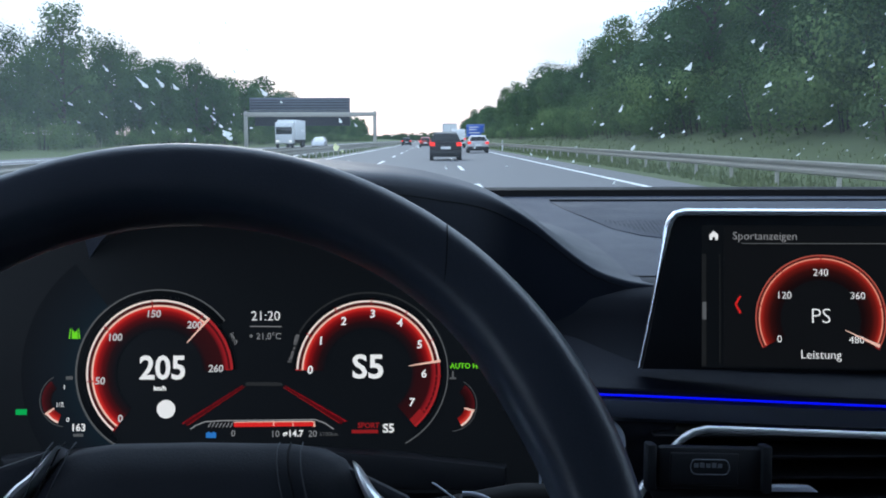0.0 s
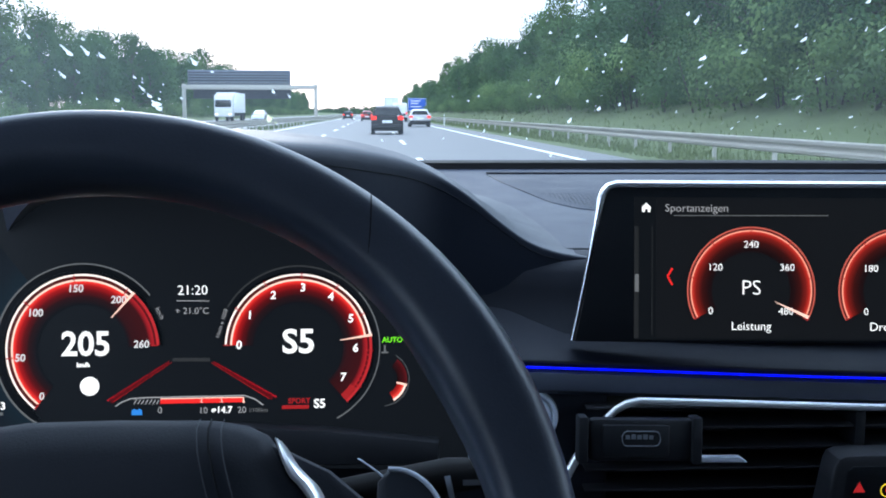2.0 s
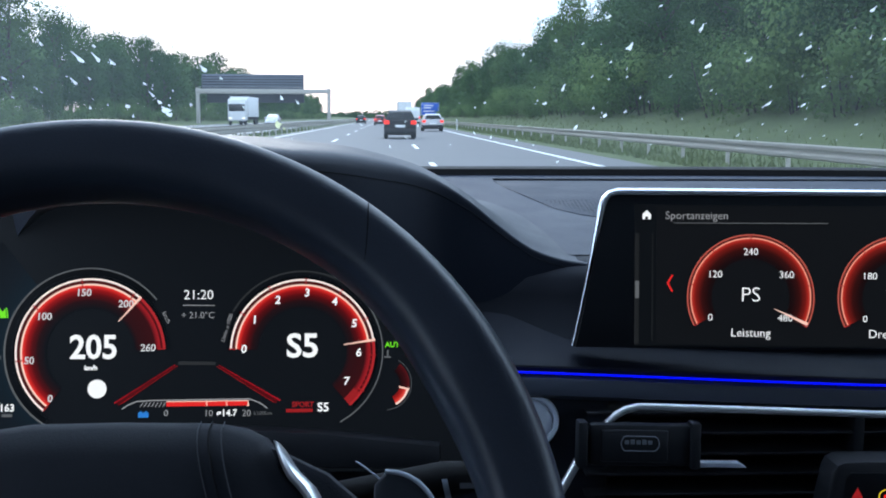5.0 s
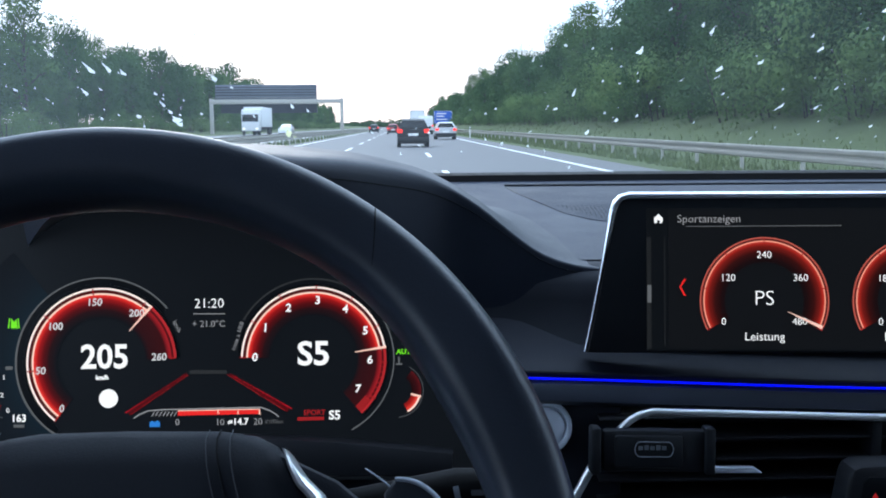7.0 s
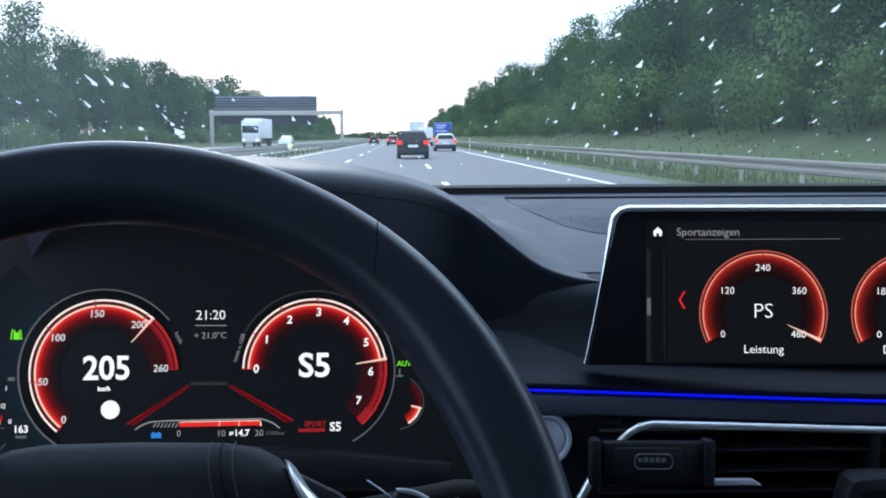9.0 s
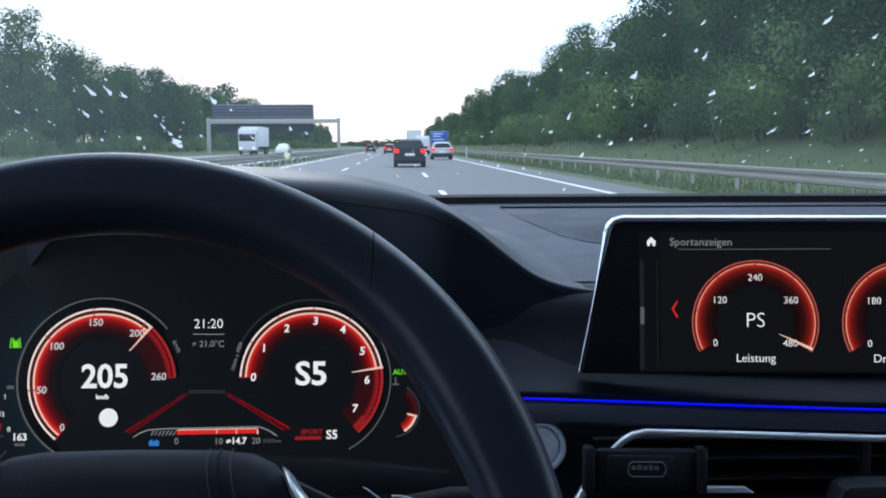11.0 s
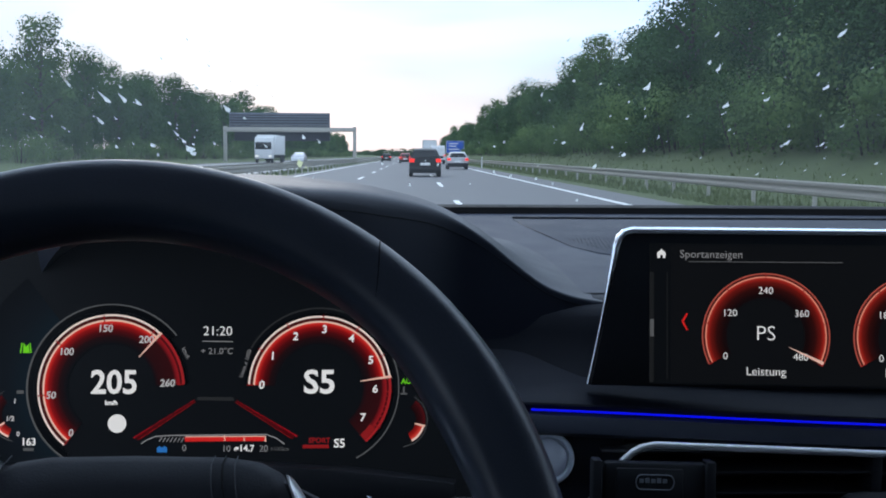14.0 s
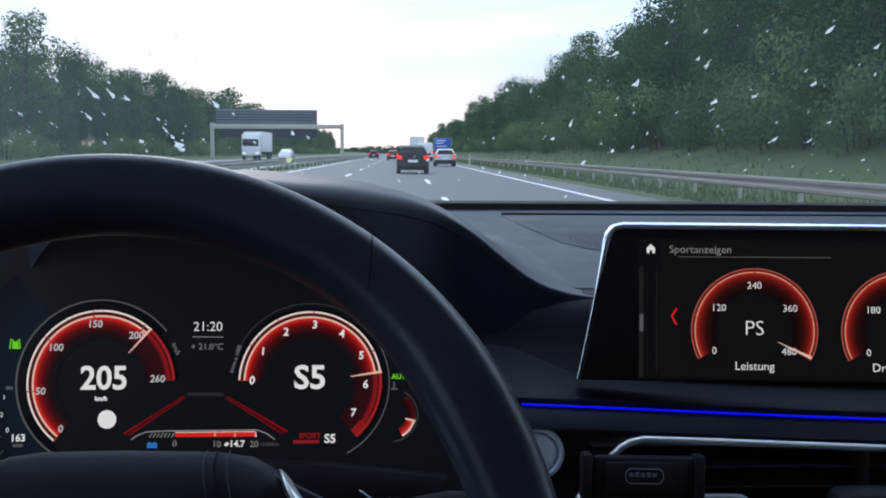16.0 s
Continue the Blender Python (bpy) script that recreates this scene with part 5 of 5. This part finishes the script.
def woods():
    rng = random.Random(11)
    sizes = ((21, 15.0, 4.6, 34, LEAF), (22, 12.5, 4.2, 30, LEAF), (23, 14.0, 3.6, 30, LEAF_PALE), (24, 10.0, 3.8, 26, LEAF))
    near = [broad_tree(seed, h, w, n, 480, 0.086, mat) for seed, h, w, n, mat in sizes]
    far = [broad_tree(seed + 60, h, w, n, 85, 0.24, mat) for seed, h, w, n, mat in sizes]
    kinds = [broad_tree(seed + 30, h, w, n, 200, 0.155, mat) for seed, h, w, n, mat in sizes]
    bushes = [bush(41, 3.0, SHRUB), bush(42, 2.4, SHRUB), bush(43, 3.2, LEAF_PALE)]
    used = set()

    def plant(src, x, y, z, s):
        """The first plant of a kind stands where it is first wanted; the others are copies."""
        m = pose(x, y, z, 0, 0, rng.uniform(0, 360)) @ Matrix.Diagonal((s, s, s * rng.uniform(0.92, 1.08), 1))
        if src.name in used:
            t = copy_thing(src, Matrix())
            t.matrix_basis = m
        else:
            used.add(src.name)
            src.matrix_basis = m

    # forest to the right: a tall edge close by that goes on into the distance
    y = 14.0
    while y < 620:
        step = 4.0 + y * 0.017
        for row, (x, z) in enumerate(((18.5, 1.9), (23.5, 2.6), (29.0, 3.2))):
            if row and y > 300:
                continue
            k = rng.choice(near if y < 62 else kinds if y < 170 else far)
            big = TREE_RIGHT * rng.uniform(0.85, 1.15) * (1 + 0.05 * row) * (1.0 if y < 48 else max(0.84, 1.0 - 0.0022 * (y - 48)))
            plant(k, x + rng.uniform(-1.5, 1.5), y + rng.uniform(-1, 1) + row * 1.7, z - 0.3, big)
        plant(rng.choice(bushes), 16.0 + rng.uniform(-0.8, 0.8), y + rng.uniform(-1, 1), 1.2, rng.uniform(0.9, 1.5))
        if y < 160:
            plant(rng.choice(bushes), 17.2 + rng.uniform(-0.8, 0.8), y + step / 2, 1.7, rng.uniform(1.2, 2.0))
        y += step
    # forest beyond the other carriageway
    y = 60.0
    while y < 620:
        step = 4.6 + y * 0.015
        for row, x in enumerate((-39.0, -45.0, -52.0)):
            if row == 2 and y > 260:
                continue
            k = rng.choice(kinds if y < 190 else far)
            plant(k, x + rng.uniform(-2, 2), y + rng.uniform(-1.5, 1.5) + row * 2, 0.6 + 0.2 * row, TREE_LEFT * rng.uniform(0.78, 1.12) * (1.0 + 0.06 * row) * (0.72 if y < 130 else 1.0))
        plant(rng.choice(bushes), -35.5 + rng.uniform(-1, 1), y, 0.2, rng.uniform(0.9, 1.5))
        y += step
    plant(kinds[2], -37.0, 106.0, 0.5, 1.05)


def far_woods():
    """The low wooded ridge that closes the road's far end."""
    rng = random.Random(3)
    bm = bmesh.new()
    for k in range(420):
        x = -700 + 1400 * k / 419
        h = 11 + 5 * noise.noise(Vector((x * 0.006, 0, 0))) + 3 * noise.noise(Vector((x * 0.04, 3, 0)))
        leaf_cloud(bm, (x, 1250 + rng.uniform(-30, 30), h * 0.35), h * 0.7, 44, 2.4, rng, 0.75, 0.1)
    tagged(leafy("far_woods", bm, LEAF), "low distant wooded ridge across the horizon", "woods", kind="stuff")
    bm = bmesh.new()
    rng = random.Random(8)
    for k in range(9000):
        x = rng.choice((rng.uniform(9.6, 15.5), rng.uniform(8.7, 10.4), rng.uniform(8.7, 9.6), rng.uniform(-8.4, -7.6)))
        y = 8 + 150 * rng.random() ** 1.7
        if k % 3 == 0:
            x = rng.uniform(7.7, 8.5)
        z = 0.0 if x < 9.5 else 0.5 * (x - 9.5) / 3.5 if x < 13 else 0.5 + 0.3 * (x - 13)
        h, w, a = rng.uniform(0.1, 0.34) * (0.75 if x > 0 and x < 8.6 else 1.0), 0.03 + 0.0006 * y, rng.uniform(0, 3.1)
        p = Vector((x, y, z - 0.06))
        s = Vector((math.cos(a) * w, math.sin(a) * w, 0))
        t = Vector((rng.uniform(-0.1, 0.1), rng.uniform(-0.1, 0.1), h))
        bm.faces.new([bm.verts.new(p - s), bm.verts.new(p + s), bm.verts.new(p + t)])
    solid("tall_grass", bm, BLADE, "tufts of tall grass along the barriers", "grass", kind="stuff", smooth=False)


# ---------------------------------------------------------------- traffic
def wheel_mesh(r, w):
    prof = [(r * 0.62, -w / 2), (r * 0.93, -w / 2), (r, -w * 0.36), (r, w * 0.36), (r * 0.93, w / 2), (r * 0.62, w / 2)]
    return lathe(prof, 24), lathe([(r * 0.62, -w * 0.4), (r * 0.62, w * 0.42), (r * 0.55, w * 0.30), (r * 0.2, w * 0.36), (0.01, w * 0.4)], 20)


def add_wheels(th, spots, r, w):
    for x, y in spots:
        t, c = wheel_mesh(r, w)
        m = pose(x, y, r, 0, 90 if x > 0 else -90, 0)
        o = part("wheel", t, TYRE, th, "black tyre")
        o.matrix_basis = m
        part("rim", c, RIM, o)


def car(name, label, paint, lamp, length, width, height, rear, m, boxy=0.0):
    """A car seen from behind: body shell, glasshouse, glazing, lamps, bumper, plate and wheels. Its tail is at y = 0."""
    th = thing(name, label, "car", "vehicles ahead", m=m)
    h, w = height, width / 2
    side = [(0.0, 0.32), (-0.02, 0.62), (0.02, 0.95 * h / 1.5), (0.12 + rear * 0.3, 1.0 * h / 1.5), (length * 0.5, 0.98 * h / 1.5), (length * 0.72, 0.93 * h / 1.5), (length * 0.97, 0.78 * h / 1.5), (length, 0.55), (length, 0.3)]
    rows = []
    for s, k, dz in ((-1.0, 0.94, 0.06), (-1.0, 1.0, 0.0), (-0.93, 1.0, 0.0), (-0.6, 1.0, 0.012), (0, 1.0, 0.02), (0.6, 1.0, 0.012), (0.93, 1.0, 0.0), (1.0, 1.0, 0.0), (1.0, 0.94, 0.06)):
        rows.append([(s * w * (1.0 if z < 0.8 else 0.97) * (0.97 if abs(s) == 1 and (y < 0.05 or y > length * 0.95) else 1.0), y + (0.06 if abs(s) > 0.9 and y < 0.1 else 0), z + (dz if z > 0.5 else 0)) for y, z in side])
    rows = rows[1:-1]
    part("body", loft(rows, cap=True), paint, th)
    belt = h * 0.655
    g = [(0.02 + 0.05 * rear, belt), (0.30 * rear + 0.16, h * 0.94), (0.35 * rear + 0.5, h), (length * 0.42, h * 0.995), (length * 0.54, h * 0.93), (length * 0.72, belt)]
    rows = [[(s * w * (0.93 - 0.28 * max(0, (z - belt) / (h - belt)) * (1 if abs(s) == 1 else 0.97)), y, z + (0.01 if abs(s) < 0.6 else 0)) for y, z in g] for s in (-1, -0.8, -0.3, 0.3, 0.8, 1)]
    part("roof", loft(rows, cap=True), paint, th)
    a, b = Vector((0, g[0][0], g[0][1])), Vector((0, g[1][0], g[1][1]))
    d, nrm = (b - a), Vector((0, -(b - a).z, (b - a).y)).normalized()
    rw = []
    for f, k in ((0.1, 0.78), (0.5, 0.69), (0.93, 0.59)):
        p = a + d * f + nrm * 0.012
        rw.append([(s * w * k, p.y, p.z) for s in (-1, -0.5, 0, 0.5, 1)])
    bmw = loft(rw)
    bmesh.ops.solidify(bmw, geom=bmw.faces[:], thickness=0.01)
    part("rear_window", bmw, CAR_GLASS, th, "dark tinted rear window")
    for s in (-1, 1):
        bmw = loft([[(s * (w * 0.93 + 0.006), y, belt + 0.02) for y in (0.35 + 0.3 * rear, length * 0.35, length * 0.64)], [(s * (w * 0.70 + 0.008), y, h * 0.95) for y in (0.55 + 0.3 * rear, length * 0.35, length * 0.52)]])
        bmesh.ops.solidify(bmw, geom=bmw.faces[:], thickness=0.008)
        part("side_window", bmw, CAR_GLASS, th)
        x0, x1 = sorted((s * w * 0.66, s * w * 0.975))
        part("tail_lamp", boxes((x0, x1, -0.04, 0.14, h * 0.51, h * 0.635), bevel=0.03), lamp, th, "glowing red tail lamp")
        x0, x1 = sorted((s * (w + 0.0), s * (w + 0.17)))
        part("mirror", boxes((x0, x1, length * 0.62, length * 0.65, belt - 0.02, belt + 0.12), bevel=0.03), paint, th)
    part("bumper", boxes((-w * 0.97, w * 0.97, -0.09, 0.2, 0.3, 0.55), bevel=0.06), UNDERBODY, th)
    part("number_plate", boxes((-0.27, 0.27, -0.11, -0.02, h * 0.4, h * 0.4 + 0.14), bevel=0.006), PLATE, th, "plain pale plate")
    part("underside", boxes((-w * 0.85, w * 0.85, 0.1, length - 0.2, 0.2, 0.4)), UNDERBODY, th)
    add_wheels(th, [(x, y) for x in (-w + 0.12, w - 0.12) for y in (length * 0.2, length * 0.8)], 0.33, 0.22)
    return th


def van(name, label, m, lamp=None):
    th = thing(name, label, "van", "vehicles ahead", m=m)
    w = 1.0
    side = [(0, 0.45), (-0.03, 1.2), (0.06, 2.35), (0.2, 2.52), (3.9, 2.55), (4.6, 2.3), (5.2, 1.45), (5.9, 1.15), (6.0, 0.5)]
    rows = [[(s * w * (1.0 if z < 1.3 else 1.0 - 0.07 * (z - 1.3)) * k, y + (0.03 if abs(s) == 1 else 0), z - (0.08 if abs(s) == 1 and z > 2.2 else 0)) for y, z in side] for s, k in ((-1, 1), (-0.92, 1), (-0.4, 1), (0.4, 1), (0.92, 1), (1, 1))]
    part("body", loft(rows, cap=True), PAINT_WHITE, th)
    for s in (-1, 1):
        x0, x1 = sorted((s * 0.02, s * 0.9))
        d = part("rear_door", boxes((x0, x1, -0.05, 0.0, 0.6, 2.3), bevel=0.02), PAINT_WHITE, th, "white rear door")
        x0, x1 = sorted((s * 0.78, s * 0.98))
        part("tail_lamp", boxes((x0, x1, -0.07, 0.05, 0.95, 1.3), bevel=0.02), lamp or TAIL_LAMP, th, "glowing red tail lamp")
        part("handle", boxes((s * 0.08 - 0.03, s * 0.08 + 0.03, -0.075, -0.05, 1.2, 1.4), bevel=0.008), UNDERBODY, d)
    part("bumper", boxes((-0.97, 0.97, -0.12, 0.2, 0.36, 0.6), bevel=0.04), UNDERBODY, th)
    part("number_plate", boxes((-0.26, 0.26, -0.07, -0.045, 0.72, 0.84), bevel=0.006), PLATE, th, "plain pale plate")
    add_wheels(th, [(x, y) for x in (-0.86, 0.86) for y in (1.2, 4.9)], 0.36, 0.24)
    return th


def truck(name, label, m, lamp=None, facing=1):
    """A box truck with trailer doors, lamps, underrun bar, wheels and cab."""
    th = thing(name, label, "truck", "trucks on the motorway", m=m)
    body = part("box_body", boxes((-1.27, 1.27, 0, 11.5, 1.15, 3.95), bevel=0.03), TARP, th, "white box body")
    for x0, x1 in ((-1.2, -0.02), (0.02, 1.2)):
        part("rear_door", boxes((x0, x1, -0.03, 0.005, 1.25, 3.85), bevel=0.01), TARP, th, "white rear door")
    part("rear_frame", boxes((-1.29, 1.29, -0.05, 0.06, 3.88, 4.0), (-1.29, -1.2, -0.05, 0.06, 1.15, 3.9), (1.2, 1.29, -0.05, 0.06, 1.15, 3.9), bevel=0.01), ZINC, th)
    part("rear_bar", boxes((-1.25, 1.25, -0.04, 0.1, 0.8, 1.1), (-1.15, 1.15, 0.0, 0.12, 0.42, 0.56), bevel=0.02), UNDERBODY, th)
    for s in (-1, 1):
        x0, x1 = sorted((s * 0.75, s * 1.2))
        part("tail_lamp", boxes((x0, x1, -0.07, -0.03, 0.85, 1.02), bevel=0.015), lamp or TAIL_LAMP, th, "glowing red tail lamp")
        part("mud_flap", boxes((s * 0.95 - 0.28, s * 0.95 + 0.28, 0.3, 0.33, 0.15, 0.75)), UNDERBODY, th)
    part("number_plate", boxes((-0.26, 0.26, -0.06, -0.035, 0.88, 1.0)), PLATE, th, "plain pale plate")
    part("chassis", boxes((-0.5, 0.5, 0.3, 14.0, 0.7, 1.1)), UNDERBODY, th)
    cab = part("cab", boxes((-1.22, 1.22, 12.0, 14.2, 0.6, 3.6), bevel=0.14), PAINT_WHITE, th, "white cab")
    part("windscreen", boxes((-1.1, 1.1, 14.17, 14.22, 1.9, 2.9), bevel=0.02), CAR_GLASS, cab)
    for s in (-1, 1):
        part("head_lamp", boxes((s * 0.9 - 0.2, s * 0.9 + 0.2, 14.18, 14.24, 0.85, 1.05), bevel=0.02), HEAD_LAMP, cab)
    add_wheels(th, [(x, y) for x in (-1.05, 1.05) for y in (1.6, 2.9, 13.0)], 0.5, 0.3)
    return th


# ---------------------------------------------------------------- signs
def gantry():
    th = thing("sign_gantry", "grey sign gantry over the other carriageway, seen from behind", "sign gantry", m=pose(0, 170, -1.2))
    for x in (-30.0, -9.2):
        part("post", boxes((x - 0.28, x + 0.28, -0.25, 0.25, -0.3, 6.9), bevel=0.04), ZINC, th, "grey steel post")
    part("beam", boxes((-30.3, -8.9, -0.3, 0.3, 6.1, 6.75), bevel=0.04), ZINC, th, "grey steel beam")
    pan = part("sign_back", boxes((-29.4, -13.2, 0.35, 0.55, 6.5, 9.1), bevel=0.03), SIGN_BACK, th, "plain grey back of the sign")
    for k in range(5):
        z = 6.95 + 0.42 * k
        part("louvre", boxes((-29.3, -13.3, 0.25, 0.34, z, z + 0.16), bevel=0.02), SIGN_DARK, pan)
    part("display_box", boxes((-28.6, -13.2, 0.3, 1.1, 4.6, 6.5), bevel=0.04), SIGN_DARK, th, "dark lower display box")
    part("walkway", boxes((-29.8, -12.0, -0.9, -0.3, 6.0, 6.06), (-29.8, -12.0, -0.92, -0.88, 7.0, 7.04)), ZINC, th)


def blue_sign():
    th = thing("direction_sign", "large blue motorway direction sign on steel posts", "road sign", m=pose(12.5, 300, 0.4))
    b = part("board", boxes((-2.6, 2.6, 0, 0.08, 1.4, 5.0), bevel=0.03), SIGN_BLUE, th, "blue sign board")
    part("border", boxes((-2.5, 2.5, -0.01, 0.0, 4.86, 4.92), (-2.5, 2.5, -0.01, 0.0, 1.48, 1.54), (-2.52, -2.46, -0.01, 0, 1.5, 4.9), (2.46, 2.52, -0.01, 0, 1.5, 4.9)), SIGN_WHITE, b)
    for z, x0, x1 in ((4.2, -1.9, 0.9), (3.5, -1.9, 0.3), (2.6, -1.9, 1.2)):
        part("print_bar", boxes((x0, x1, -0.012, 0.0, z - 0.14, z + 0.14)), SIGN_WHITE, b)
    for x in (-1.8, 1.8):
        part("post", tube([(x, 0.15, -0.6), (x, 0.15, 4.8)], 0.09, 10), ZINC, th)


def marker_posts():
    first = None
    for k in range(6):
        m = pose(7.4, 110 + 50 * k, 0)
        if first is None:
            first = thing("marker_post", "white roadside marker post with a black band", "marker post", "marker posts", m=m)
            part("post", boxes((-0.06, 0.06, -0.05, 0.05, -0.2, 1.0), bevel=0.02), PAINT_WHITE, first)
            part("band", boxes((-0.063, 0.063, -0.053, 0.053, 0.72, 0.9), bevel=0.02), TYRE, first)
            part("reflector", boxes((-0.03, 0.03, -0.058, -0.05, 0.74, 0.88)), SIGN_WHITE, first)
        else:
            copy_thing(first, m)


CABIN_THINGS = set(scene.objects)
land()
guardrail("guardrail_verge", 8.6, -1, 4, 480, "galvanised steel guardrail along the grass verge")
guardrail("guardrail_median", -7.5, 1, 10, 480, "galvanised steel guardrail along the central strip")
guardrail("guardrail_far_median", -8.5, -1, 10, 480, "galvanised steel guardrail of the other carriageway")
woods()
far_woods()
car("dark_car", "dark hatchback with lit red tail lamps", PAINT_DARK, TAIL_LAMP, 4.2, 1.78, 1.55, 0.3, pose(0.75, 57, 0))
car("silver_estate_car", "silver estate car with lit tail lamps", PAINT_SILVER, TAIL_LAMP, 4.7, 1.82, 1.48, 0.5, pose(3.9, 88, 0))
car("red_car", "small red car with lit tail lamps", PAINT_RED, TAIL_LAMP, 4.1, 1.74, 1.48, 0.3, pose(-0.9, 150, 0))
car("far_car", "distant dark car with lit tail lamps", PAINT_DARK, TAIL_LAMP, 4.3, 1.78, 1.5, 0.3, pose(-4.6, 190, 0))
van("white_van", "white panel van with lit tail lamps", pose(3.6, 142, 0))
truck("white_truck", "white box truck driving in the distance", pose(3.3, 190, 0))
truck("oncoming_truck", "white truck on the other carriageway", pose(-20.5, 160, 0, 0, 0, 180))
car("oncoming_car", "pale car on the other carriageway", PAINT_SILVER, TAIL_DIM, 4.4, 1.8, 1.5, 0.3, pose(-15.8, 150, 0, 0, 0, 180))
gantry()
blue_sign()
marker_posts()
# the road bends slightly off the car's own line
for ob in set(scene.objects) - CABIN_THINGS:
    if ob.parent is None:
        ob.matrix_basis = pose(0, 0, 0, 0, 0, 0.9) @ ob.matrix_basis
